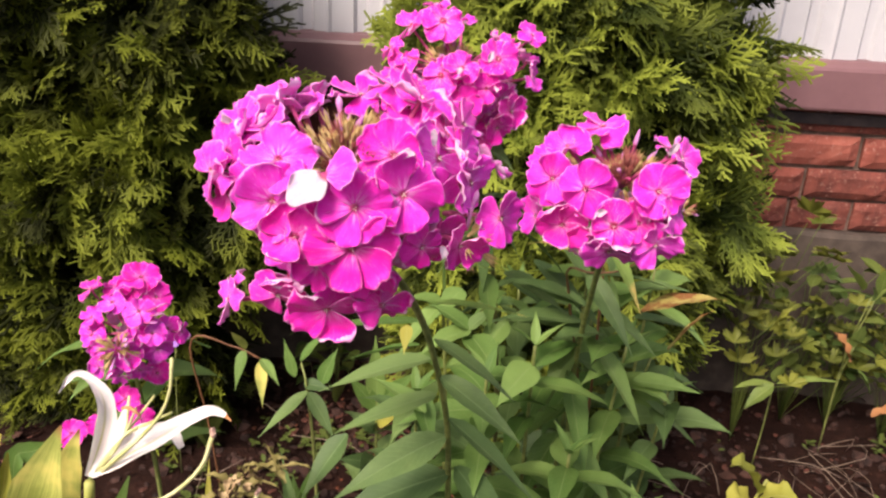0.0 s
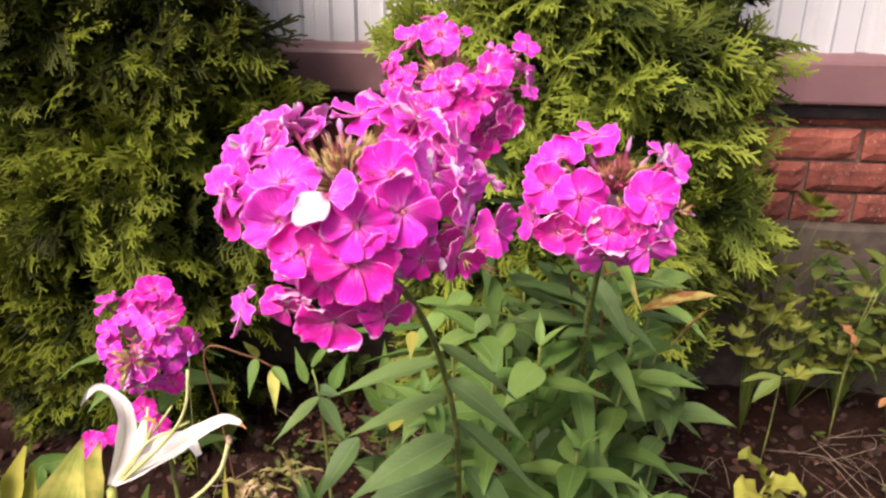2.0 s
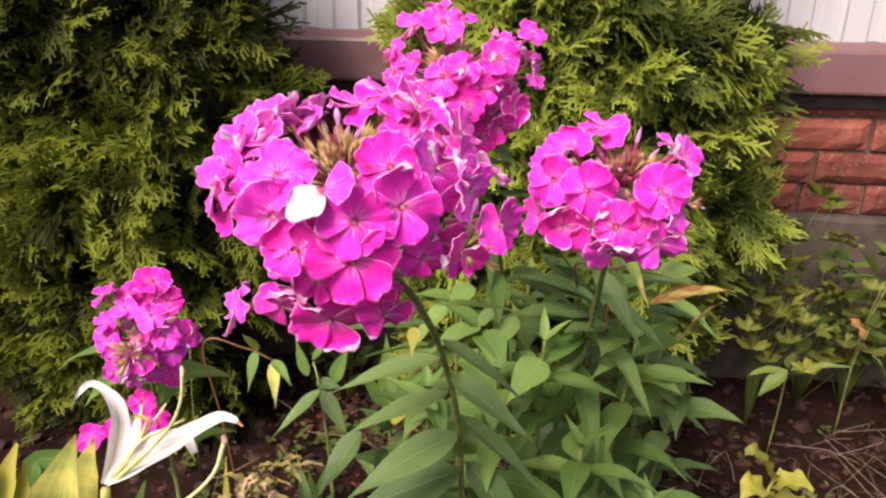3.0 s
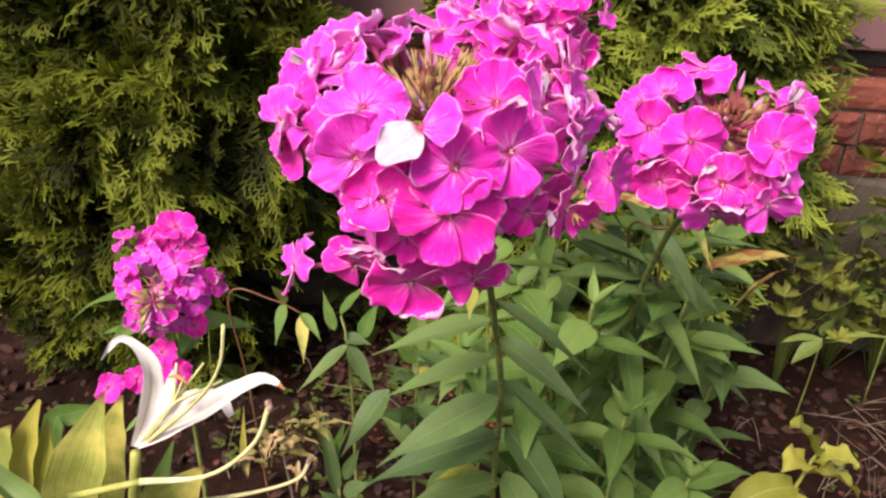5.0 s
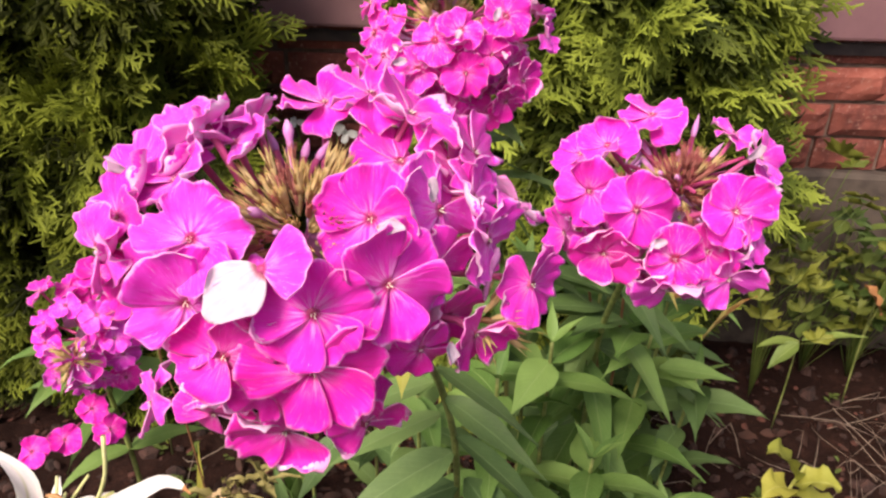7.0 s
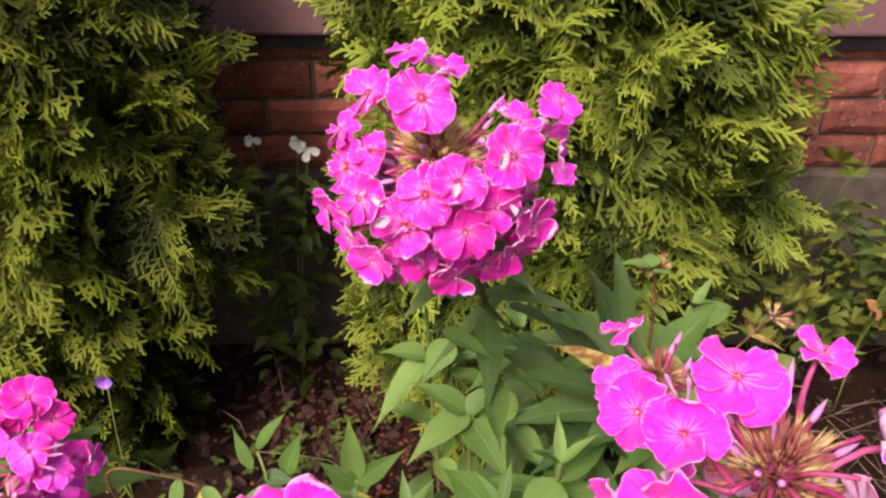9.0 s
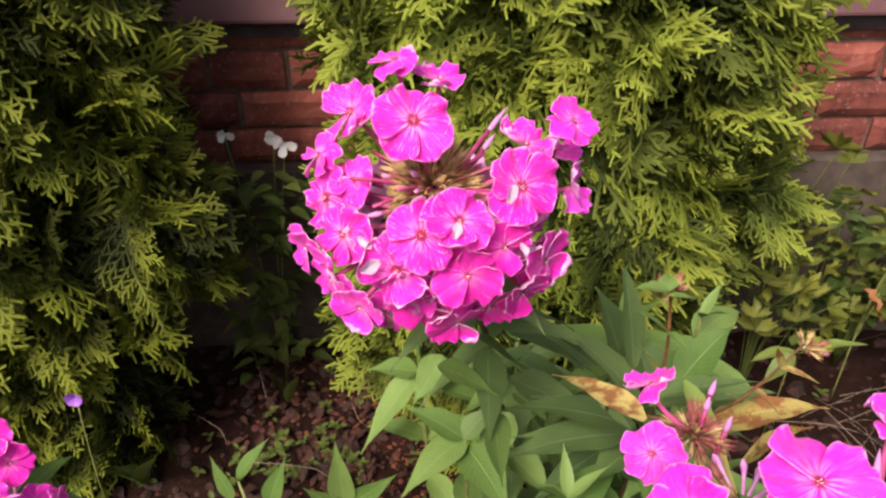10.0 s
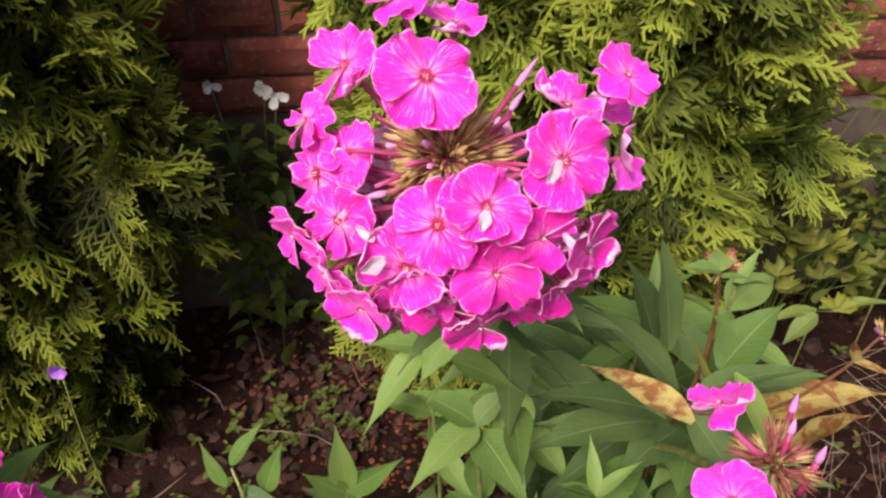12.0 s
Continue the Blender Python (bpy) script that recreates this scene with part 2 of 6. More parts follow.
def thuja_material(name, dark, light, tip):
    m = Nodes(name, rough=0.6, spec=0.15)
    u, v, uv = m.uv()
    vec = m.coords("Object")
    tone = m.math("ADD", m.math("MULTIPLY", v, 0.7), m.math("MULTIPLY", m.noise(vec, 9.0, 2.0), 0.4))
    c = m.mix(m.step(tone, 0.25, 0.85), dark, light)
    # pale tips fade out at low tone, which deepens the shade painted inside
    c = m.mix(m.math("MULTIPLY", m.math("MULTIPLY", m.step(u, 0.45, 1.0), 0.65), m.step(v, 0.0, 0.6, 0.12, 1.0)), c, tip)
    c = m.mix(m.math("MULTIPLY", m.step(m.noise(vec, 700.0, 2.0), 0.5, 0.7), 0.25), c, dark)
    m.colour(c)
    m.bump(m.noise(vec, 900.0, 2.0), 0.5, 0.0008)
    m.thin(c, 0.15)
    return m.mat


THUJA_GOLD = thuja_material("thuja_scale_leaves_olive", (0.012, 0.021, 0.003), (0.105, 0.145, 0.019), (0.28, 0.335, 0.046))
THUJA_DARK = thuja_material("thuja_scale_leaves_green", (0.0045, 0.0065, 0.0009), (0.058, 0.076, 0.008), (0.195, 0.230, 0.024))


def brick_material():
    m = Nodes("rough_red_brick", rough=0.85, spec=0.3)
    vec = m.coords("Object")
    r = m.rand()
    a, b = m.noise(vec, 22.0, 6.0, 0.65), m.noise(vec, 130.0, 5.0, 0.7)
    tone = m.math("ADD", m.math("MULTIPLY", a, 0.7), m.math("MULTIPLY", r, 0.4))
    c = m.ramp(tone, [(0.28, (0.085, 0.024, 0.019)), (0.55, (0.24, 0.066, 0.048)), (0.85, (0.35, 0.125, 0.092))])
    c = m.mix(m.math("MULTIPLY", m.step(b, 0.56, 0.72), 0.6), c, (0.46, 0.29, 0.24))
    m.colour(c)
    m.bump(m.math("ADD", a, m.math("MULTIPLY", b, 0.5)), 0.8, 0.004)
    return m.mat


BRICK = brick_material()


def soil_material():
    m = Nodes("damp_garden_soil", rough=0.95, spec=0.1)
    vec = m.coords("Object")
    a, b, c3 = m.noise(vec, 7.0, 5.0, 0.6), m.noise(vec, 55.0, 6.0, 0.7), m.noise(vec, 260.0, 3.0, 0.7)
    c = m.ramp(m.math("ADD", m.math("MULTIPLY", a, 0.45), m.math("MULTIPLY", b, 0.55)), [(0.3, (0.011, 0.005, 0.0036)), (0.52, (0.018, 0.0075, 0.0055)), (0.75, (0.055, 0.024, 0.017))])
    c = m.mix(m.math("MULTIPLY", m.step(c3, 0.62, 0.72), 0.45), c, (0.20, 0.075, 0.04))
    m.colour(c)
    m.bump(m.math("ADD", b, m.math("MULTIPLY", c3, 0.4)), 0.9, 0.008)
    return m.mat


SOIL = soil_material()
CHIP = plain("reddish_bark_chip", (0.036, 0.013, 0.009), (0.10, 0.031, 0.019), 60, 0.85)
RUSTY = plain("rusty_thuja_scales", (0.07, 0.020, 0.009), (0.20, 0.062, 0.025), 90, 0.9)
CLOD = plain("soil_clod", (0.013, 0.006, 0.0045), (0.050, 0.022, 0.016), 60, 0.95, bump=0.8, dist=0.004)
LITTER = plain("dead_leaf", (0.018, 0.008, 0.006), (0.062, 0.024, 0.015), 26, 0.85, 0.1, bump=0.6)


# ---- building helpers ----
def V(*a):
    return Vector(a)


def mesh(name, verts, faces, mats, uvs=None, slots=None, smooth=True):
    me = bpy.data.meshes.new(name)
    me.from_pydata([tuple(v) for v in verts], [], faces)
    for m in mats if isinstance(mats, (list, tuple)) else [mats]:
        me.materials.append(m)
    me.polygons.foreach_set("use_smooth", [smooth] * len(me.polygons))
    if slots is not None:
        me.polygons.foreach_set("material_index", slots)
    if uvs is not None:
        layer = me.uv_layers.new(name="UVMap")
        index = np.empty(len(me.loops), dtype=np.int32)
        me.loops.foreach_get("vertex_index", index)
        layer.data.foreach_set("uv", np.asarray(uvs, dtype=np.float32)[index].ravel())
    me.update()
    return me


def put(name, data, parent=None, label="", m=None):
    ob = new(name, data)
    if parent is not None:
        ob.parent = parent
    if m is not None:
        ob.matrix_basis = m
    return tagged(ob, label) if label else ob


def thing(name, place, label, category, group="", kind=""):
    ob = new(name)
    ob.location = place
    ob.empty_display_size = 0.02
    return tagged(ob, label, category, group, kind)


def curve_points(points, count):
    """A smooth line through a few points (Catmull-Rom), evenly stepped."""
    p = [Vector(q) for q in points]
    p = [p[0] * 2 - p[1], *p, p[-1] * 2 - p[-2]]
    out = []
    spans = len(p) - 3
    for k in range(count):
        s = k / (count - 1) * spans
        i = min(int(s), spans - 1)
        t = s - i
        a, b, c, d = p[i : i + 4]
        out.append(0.5 * ((2 * b) + (c - a) * t + (2 * a - 5 * b + 4 * c - d) * t * t + (3 * b - a - 3 * c + d) * t**3))
    return out


def tube_data(points, radii, sides=6, origin=None):
    """Vertices and faces of a round rod along points, with closed ends."""
    pts = [Vector(p) - (origin or Vector()) for p in points]
    verts, faces = [], []
    side = Vector((0.31, 0.77, 0.55))
    for k, p in enumerate(pts):
        t = (pts[min(k + 1, len(pts) - 1)] - pts[max(k - 1, 0)]).normalized()
        a = (side - t * side.dot(t)).normalized()
        side = a
        b = t.cross(a)
        r = float(radii[k] if hasattr(radii, "__len__") else radii)
        verts += [p + r * (math.cos(math.tau * j / sides) * a + math.sin(math.tau * j / sides) * b) for j in range(sides)]
    for k in range(len(pts) - 1):
        for j in range(sides):
            i, i2 = k * sides + j, k * sides + (j + 1) % sides
            faces.append((i, i2, i2 + sides, i + sides))
    faces.append(tuple(range(sides - 1, -1, -1)))
    faces.append(tuple(range((len(pts) - 1) * sides, len(pts) * sides)))
    return verts, faces


def rod(name, points, radii, mat, parent, sides=6, label="", steps=0):
    o = parent.matrix_basis.translation.copy() if parent is not None and parent.parent is None else Vector()
    pts = curve_points(points, steps) if steps else [Vector(p) for p in points]
    if steps and isinstance(radii, (list, tuple)):
        radii = list(np.interp(np.linspace(0, 1, steps), np.linspace(0, 1, len(radii)), radii))
    return put(name, mesh(name, *tube_data(pts, radii, sides, o), mat), parent, label)


def join(parts):
    verts, faces = [], []
    for v, f in parts:
        k = len(verts)
        verts += v
        faces += [tuple(i + k for i in q) for q in f]
    return verts, faces


def leaf_data(base, tip, width, arch=0.12, fold=0.25, up=(0, 0, 1), twist=0.0, wave=0.0, blunt=0.0, rows=11, rng=random, curl=0.0):
    """A lance-shaped leaf from base to tip. arch: its rise as a share of its length; curl: how far the tip hooks down."""
    base, tip = Vector(base), Vector(tip)
    along = tip - base
    size = along.length
    up = Vector(up)
    mid = base + along * 0.5 + up * arch * size
    across0 = along.cross(up).normalized() if along.cross(up).length > 1e-6 else Vector((1, 0, 0))
    across0 = Matrix.Rotation(twist, 3, along.normalized()) @ across0
    verts, faces, uvs = [], [], []
    phase = rng.random() * 6
    for k in range(rows):
        s = k / (rows - 1)
        p = base * (1 - s) ** 2 + mid * 2 * s * (1 - s) + tip * s * s - up * curl * size * s**4
        t = ((mid - base) * (1 - s) + (tip - mid) * s).normalized()
        across = (across0 - t * across0.dot(t)).normalized()
        n = across.cross(t)
        w = width * 0.5 * ((s + 0.012) ** 0.75) * max(0.0, 1 - s) ** (1.65 - 1.25 * blunt) * (4.4 - 2.3 * blunt) + 0.0002
        for j in (-1.0, -0.55, 0.0, 0.55, 1.0):
            rip = wave * width * math.sin(phase + s * 17 + j * 2.2) * abs(j)
            verts.append(p + across * w * j + n * (fold * w * abs(j) ** 1.3 + rip))
            uvs.append((s, 0.5 + 0.5 * j))
    for k in range(rows - 1):
        for j in range(4):
            i = k * 5 + j
            faces.append((i, i + 1, i + 6, i + 5))
    return verts, faces, uvs


def leaf(parent, base, tip, width, mat, name="leaf", label="", **more):
    o = parent.matrix_basis.translation
    v, f, uv = leaf_data(Vector(base) - o, Vector(tip) - o, width, **more)
    return put(name, mesh(name, v, f, mat, uv), parent, label)


def set_leaves(plant, rows, mat, rng, arch=0.05, up=(0, 0, 1), blunt=0.0):
    """Leaves at their own places: rows of base, tip and width, all in millimetres."""
    for row in rows:
        p = [k * 0.001 for k in row]
        leaf(plant, p[0:3], p[3:6], p[6] * 0.88, mat, arch=arch, fold=rng.uniform(0.15, 0.4), wave=0.025, up=up, twist=rng.gauss(0, 0.22), blunt=blunt, rng=rng, curl=rng.uniform(0.0, 0.05))


def lumps(rows, mat, name, seed, detail=1):
    """Small uneven lumps in one mesh: rows of place and size."""
    rng = random.Random(seed)
    bm = bmesh.new()
    bmesh.ops.create_icosphere(bm, subdivisions=detail, radius=1)
    base = [v.co.copy() for v in bm.verts]
    tris = [tuple(v.index for v in f.verts) for f in bm.faces]
    bm.free()
    verts, faces = [], []
    for p, s, flat in rows:
        turn = Euler((rng.uniform(-0.4, 0.4), rng.uniform(-0.4, 0.4), rng.uniform(0, 6.3))).to_matrix()
        k = len(verts)
        off = Vector((rng.random(), rng.random(), rng.random())) * 50
        for c in base:
            q = c * (1 + 0.45 * noise.noise(c * 1.3 + off))
            verts.append(Vector(p) + turn @ Vector((q.x * s * rng.uniform(0.97, 1.03), q.y * s * 0.8, q.z * s * flat)))
        faces += [tuple(i + k for i in t) for t in tris]
    return mesh(name, verts, faces, mat, smooth=False)


# ---- ground ----
def ground_height(x, y):
    near = 1.0 / (1.0 + max(0.0, abs(x - 0.2) - 1.6) ** 2 + max(0.0, abs(y - 1.0) - 1.2) ** 2)
    p = Vector((x, y, 0))
    h = 0.022 * noise.noise(p * 3.1) + 0.016 * noise.noise(p * 9.0 + Vector((3, 1, 0))) + 0.009 * noise.noise(p * 27.0)
    return h * near - 0.012


def build_ground():
    fine_x, fine_y = np.arange(-1.3, 1.75, 0.0125), np.arange(0.5, 1.79, 0.0125)
    far = np.array([0.1, 0.3, 0.8, 2, 5, 12, 30, 80, 200, 500, 1500])
    xs = np.r_[-1.3 - far[::-1], fine_x, 1.75 + far]
    ys = np.r_[0.5 - far[::-1], fine_y, 1.79 + far]
    verts = [(x, y, ground_height(x, y)) for y in ys for x in xs]
    w = len(xs)
    faces = [(j * w + i, j * w + i + 1, (j + 1) * w + i + 1, (j + 1) * w + i) for j in range(len(ys) - 1) for i in range(w - 1)]
    return tagged(put("ground", mesh("ground", verts, faces, SOIL)), "dark damp reddish-brown garden soil with crumbs and litter", "soil", kind="structure")


ground = build_ground()

# ---- house wall: concrete base, brick plinth, metal sill, pale cladding ----
WALL_Y, WALL_X0, WALL_X1 = 1.75, -3.2, 4.2


def box_data(x0, x1, y0, y1, z0, z1, bevel=0.0):
    bm = bmesh.new()
    bmesh.ops.create_cube(bm, size=1)
    for v in bm.verts:
        v.co = ((x0 + x1) / 2 + v.co.x * (x1 - x0), (y0 + y1) / 2 + v.co.y * (y1 - y0), (z0 + z1) / 2 + v.co.z * (z1 - z0))
    if bevel:
        bmesh.ops.bevel(bm, geom=bm.edges[:], offset=bevel, segments=2, affect="EDGES")
    return bm


def from_bm(name, bm, mat, smooth=False):
    me = bpy.data.meshes.new(name)
    bm.to_mesh(me)
    bm.free()
    me.materials.append(mat)
    me.polygons.foreach_set("use_smooth", [smooth] * len(me.polygons))
    return me


wall = tagged(put("wall_north", from_bm("wall_north", box_data(WALL_X0, WALL_X1, WALL_Y + 0.012, WALL_Y + 0.34, -0.3, 3.0), MORTAR)), "house wall with red brick plinth and recessed dark joints", "wall", kind="structure")


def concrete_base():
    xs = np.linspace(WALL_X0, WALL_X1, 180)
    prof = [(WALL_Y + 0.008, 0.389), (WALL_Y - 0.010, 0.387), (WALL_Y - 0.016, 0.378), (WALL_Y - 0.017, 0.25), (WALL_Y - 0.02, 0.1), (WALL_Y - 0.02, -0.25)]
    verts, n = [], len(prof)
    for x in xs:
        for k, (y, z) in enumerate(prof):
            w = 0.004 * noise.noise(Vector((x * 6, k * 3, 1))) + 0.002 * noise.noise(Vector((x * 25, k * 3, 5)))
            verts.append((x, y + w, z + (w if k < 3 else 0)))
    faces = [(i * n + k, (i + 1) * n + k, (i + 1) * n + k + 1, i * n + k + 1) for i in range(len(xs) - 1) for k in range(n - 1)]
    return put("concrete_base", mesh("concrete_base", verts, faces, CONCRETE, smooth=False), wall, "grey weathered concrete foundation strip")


concrete_base()

# painted metal sill that sheds water, with its drip edge
sill_prof = [(WALL_Y + 0.005, 0.742), (WALL_Y - 0.012, 0.739), (WALL_Y - 0.030, 0.728), (WALL_Y - 0.034, 0.722), (WALL_Y - 0.040, 0.652), (WALL_Y - 0.0385, 0.647), (WALL_Y - 0.026, 0.647), (WALL_Y - 0.026, 0.6485), (WALL_Y - 0.036, 0.650)]
sv = [(x, y, z) for x in (WALL_X0, 0.41, 0.4105, WALL_X1) for y, z in sill_prof]
sn = len(sill_prof)
sf = [(i * sn + k, (i + 1) * sn + k, (i + 1) * sn + k + 1, i * sn + k + 1) for i in range(3) for k in range(sn - 1)]
tagged(put("sill_trim", mesh("sill_trim", sv, sf, SILL_METAL, smooth=False)), "dull mauve-brown painted metal drip sill above the bricks", "sill", kind="structure")
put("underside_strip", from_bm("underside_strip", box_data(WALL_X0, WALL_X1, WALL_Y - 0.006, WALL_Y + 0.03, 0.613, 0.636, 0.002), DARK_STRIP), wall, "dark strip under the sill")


def cladding():
    """Pale profiled sheet: wide flats between narrow ribs."""
    pitch, prof = 0.1085, [(0.0, 0.0), (0.030, 0.0), (0.036, 0.009), (0.054, 0.0105), (0.060, 0.0015), (0.084, 0.0), (0.0895, -0.005), (0.096, 0.0)]
    verts, faces = [], []
    x = WALL_X0 - (WALL_X0 - 0.826) % pitch + pitch
    cols = []
    while x < WALL_X1 - pitch:
        cols += [(x + a, WALL_Y - 0.004 + b) for a, b in prof]
        x += pitch
    for a, y in cols:
        verts += [(a, y, 0.735), (a, y, 2.98)]
    faces = [(2 * i, 2 * i + 2, 2 * i + 3, 2 * i + 1) for i in range(len(cols) - 1)]
    return tagged(put("wall_cladding", mesh("wall_cladding", verts, faces, CLADDING, smooth=False)), "pale grey-white ribbed metal cladding sheets", "cladding", kind="structure")


cladding()

# ---- thujas ----
def spray_template(seed, branches=11, fat=1.0, fingers=5):
    """A flat fan of blunt scale-leaved twigs, one unit long, in the xy plane. Gives vertices, quads and the share of the length."""
    rng = random.Random(seed)
    verts, faces, us = [], [], []

    def seg(p, q, w0, w1):
        w0, w1 = w0 * fat, w1 * fat
        d = (q - p).normalized()
        s = Vector((-d.y, d.x, 0)).normalized()
        k = len(verts)
        for c, w in ((p, w0), (q, w1)):
            verts.extend([c + s * w, c + Vector((0, 0, w * 0.8)), c - s * w])
            us.extend([min(1.0, c.length)] * 3)
        faces.extend([(k, k + 1, k + 4, k + 3), (k + 1, k + 2, k + 5, k + 4)])

    axis = [Vector((0, 0, 0))]
    ang = 0.0
    for k in range(5):
        ang += rng.uniform(-0.12, 0.12)
        axis.append(axis[-1] + Vector((math.cos(ang), math.sin(ang), rng.uniform(-0.12, 0.03))) * 0.2)
    for k in range(5):
        seg(axis[k], axis[k + 1], 0.015, 0.014)
    for k in range(branches):
        s = 0.06 + 0.86 / branches * k + rng.uniform(-0.02, 0.02)
        i = min(int(s * 5), 4)
        p = axis[i].lerp(axis[i + 1], s * 5 - i)
        side = 1 if k % 2 else -1
        length = (0.42 * (1 - s) + 0.18) * rng.uniform(0.8, 1.15)
        a = side * rng.uniform(0.45, 0.68)
        z = rng.uniform(-0.30, 0.06)
        q = p
        for half in range(2):
            d = Vector((math.cos(a), math.sin(a), z - 0.15 * half)).normalized()
            r = q + d * length * 0.5
            seg(q, r, 0.013, 0.0125 if half == 0 else 0.0105)
            for n in range(fingers // 2):
                f = (n + rng.uniform(0.1, 0.7)) / (fingers // 2)
                turn = (1 if (n + half + k) % 2 else -1) * rng.uniform(0.5, 0.8)
                c = q.lerp(r, f)
                tip = c + Vector((math.cos(a + turn), math.sin(a + turn), z + rng.uniform(-0.3, 0.1))).normalized() * rng.uniform(0.11, 0.19) * (0.5 + length)
                seg(c, tip, 0.012, 0.010)
            q, a = r, a - side * rng.uniform(0.05, 0.2)
    return np.array([tuple(v) for v in verts]), np.array(faces), np.array(us)


SPRAYS = [spray_template(s, 10, 1.2, 6) for s in range(11, 17)] + [spray_template(s, 8, 1.6, 2) for s in (17, 18)]


def thuja(place, size, height, count, mat, label, seed, lean=0.0, light_bias=0.0, taper=1.15, foot=(0.62, 0.30, 0.62, 0.30), hollow=-0.3):
    """A dense narrow conifer: trunk, inner boughs, a crown of flat sprays."""
    rng = random.Random(seed)
    tree = thing("thuja", place, label, "conifer", "thujas along the wall")
    cx, cy, _ = place
    rx, ry = size
    put("trunk", mesh("trunk", *tube_data(curve_points([(0, 0, -0.05), (0.01, 0, 0.4), (-0.01, 0.01, 1.0), (0, 0, height * 0.95)], 14), list(np.linspace(0.032, 0.006, 14)), 9), BARK), tree)
    boughs = []
    for k in range(46):
        z, a = rng.uniform(0.06, height * 0.85), rng.uniform(0, math.tau)
        r = 0.62 * min(1.0, (height - z) / height * 1.5)
        e = V(math.cos(a) * rx * r, math.sin(a) * ry * r, z + rng.uniform(0.05, 0.18))
        boughs.append(tube_data(curve_points([V(0, 0, z), e * 0.5 + V(0, 0, z * 0.5 + 0.0), e], 5), [0.007, 0.006, 0.005, 0.004, 0.002], 5))
    tagged(put("bough", mesh("bough", *join(boughs), BARK), tree, "brown inner boughs"), kind="stuff")

    def shape(z, side):
        low = foot[side] + (1 - foot[side]) * min(1.0, z / foot[side + 1])
        top = 1.0 if z < 0.60 else max(0.04, 1 - ((z - 0.60) / (height - 0.55)) ** taper)
        return low * top

    batches = [[] for _ in SPRAYS]
    # plumes: bunches of sprays that spring from one twig, with dark hollows left between them
    for k in range(count):
        # inner sprays are coloured near black, painting the shade inside the crown
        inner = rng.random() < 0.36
        z = rng.uniform(0.05, height * 0.96) if rng.random() < 0.22 else rng.uniform(0.05, min(height, 1.0))
        a = rng.gauss(-math.pi / 2, 0.9)
        r = shape(z, 2 if math.cos(a) > 0 else 0) * (rng.uniform(0.35, 0.78) if inner else rng.uniform(0.78, 0.98))
        r *= 1 + 0.38 * noise.noise(Vector((math.cos(a) * 3.2 + seed, math.sin(a) * 3.2, z * 8.5)))
        p = V(math.cos(a) * rx * r + lean * z, math.sin(a) * ry * r, z)
        if not inner and noise.noise(V(p.x * 7.5 + seed, 0.3, z * 6.0)) < hollow:
            continue
        out = V(math.cos(a) / rx, math.sin(a) / ry, 0).normalized()
        flank = V(-out.y, out.x, 0)
        plume = (out * rng.uniform(0.5, 1.0) + flank * rng.gauss(0, 0.5) + V(0, 0, rng.gauss(-0.12, 0.45))).normalized()
        # outer foliage tone is painted brighter towards the top and left, as if lit
        tone = rng.random() * 0.15 if inner else rng.random() - light_bias * 0.9 * p.x / rx + light_bias * 3.2 * (min(z, 0.72) - 0.58)
        root = p - plume * 0.05
        for q in range(rng.randrange(6, 9)):
            axis = (plume + V(rng.gauss(0, 0.4), rng.gauss(0, 0.4), rng.gauss(0, 0.4))).normalized()
            nrm = out * rng.uniform(0.4, 1.1) + V(rng.gauss(0, 0.4), rng.gauss(0, 0.4), rng.uniform(0.1, 0.8))
            nrm = (nrm - axis * nrm.dot(axis)).normalized()
            m = Matrix((axis, nrm.cross(axis), nrm)).transposed()
            length = rng.uniform(0.10, 0.15) if inner else rng.uniform(0.085, 0.145)
            kind = 6 + rng.randrange(2) if inner else rng.randrange(6)
            start = root + plume * rng.uniform(-0.02, 0.03)
            if (start + axis * length).y + cy > WALL_Y - 0.05 or start.z + axis.z * length < 0.005 or abs((start + axis * length).x - lean * z) > rx * 1.13:
                continue
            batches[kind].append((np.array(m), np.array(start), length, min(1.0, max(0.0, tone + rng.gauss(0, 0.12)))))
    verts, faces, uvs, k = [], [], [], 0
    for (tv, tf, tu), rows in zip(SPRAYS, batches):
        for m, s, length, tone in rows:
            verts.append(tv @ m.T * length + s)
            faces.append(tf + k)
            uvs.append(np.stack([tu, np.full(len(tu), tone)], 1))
            k += len(tv)
    me = bpy.data.meshes.new("crown")
    vv, ff = np.concatenate(verts), np.concatenate(faces)
    me.vertices.add(len(vv))
    me.vertices.foreach_set("co", vv.astype(np.float32).ravel())
    me.loops.add(ff.size)
    me.loops.foreach_set("vertex_index", ff.astype(np.int32).ravel())
    me.polygons.add(len(ff))
    me.polygons.foreach_set("loop_start", np.arange(0, ff.size, 4, dtype=np.int32))
    me.polygons.foreach_set("use_smooth", np.ones(len(ff), dtype=bool))
    layer = me.uv_layers.new(name="UVMap")
    layer.data.foreach_set("uv", np.concatenate(uvs)[ff.ravel()].astype(np.float32).ravel())
    me.materials.append(mat)
    me.update(calc_edges=True)
    me.validate()
    tagged(put("crown", me, tree, "dense crown of flat scaly sprays"), kind="stuff")
    return tree


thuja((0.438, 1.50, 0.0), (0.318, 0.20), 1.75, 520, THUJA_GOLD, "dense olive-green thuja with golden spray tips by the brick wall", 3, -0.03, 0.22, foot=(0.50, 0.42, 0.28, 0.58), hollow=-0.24)
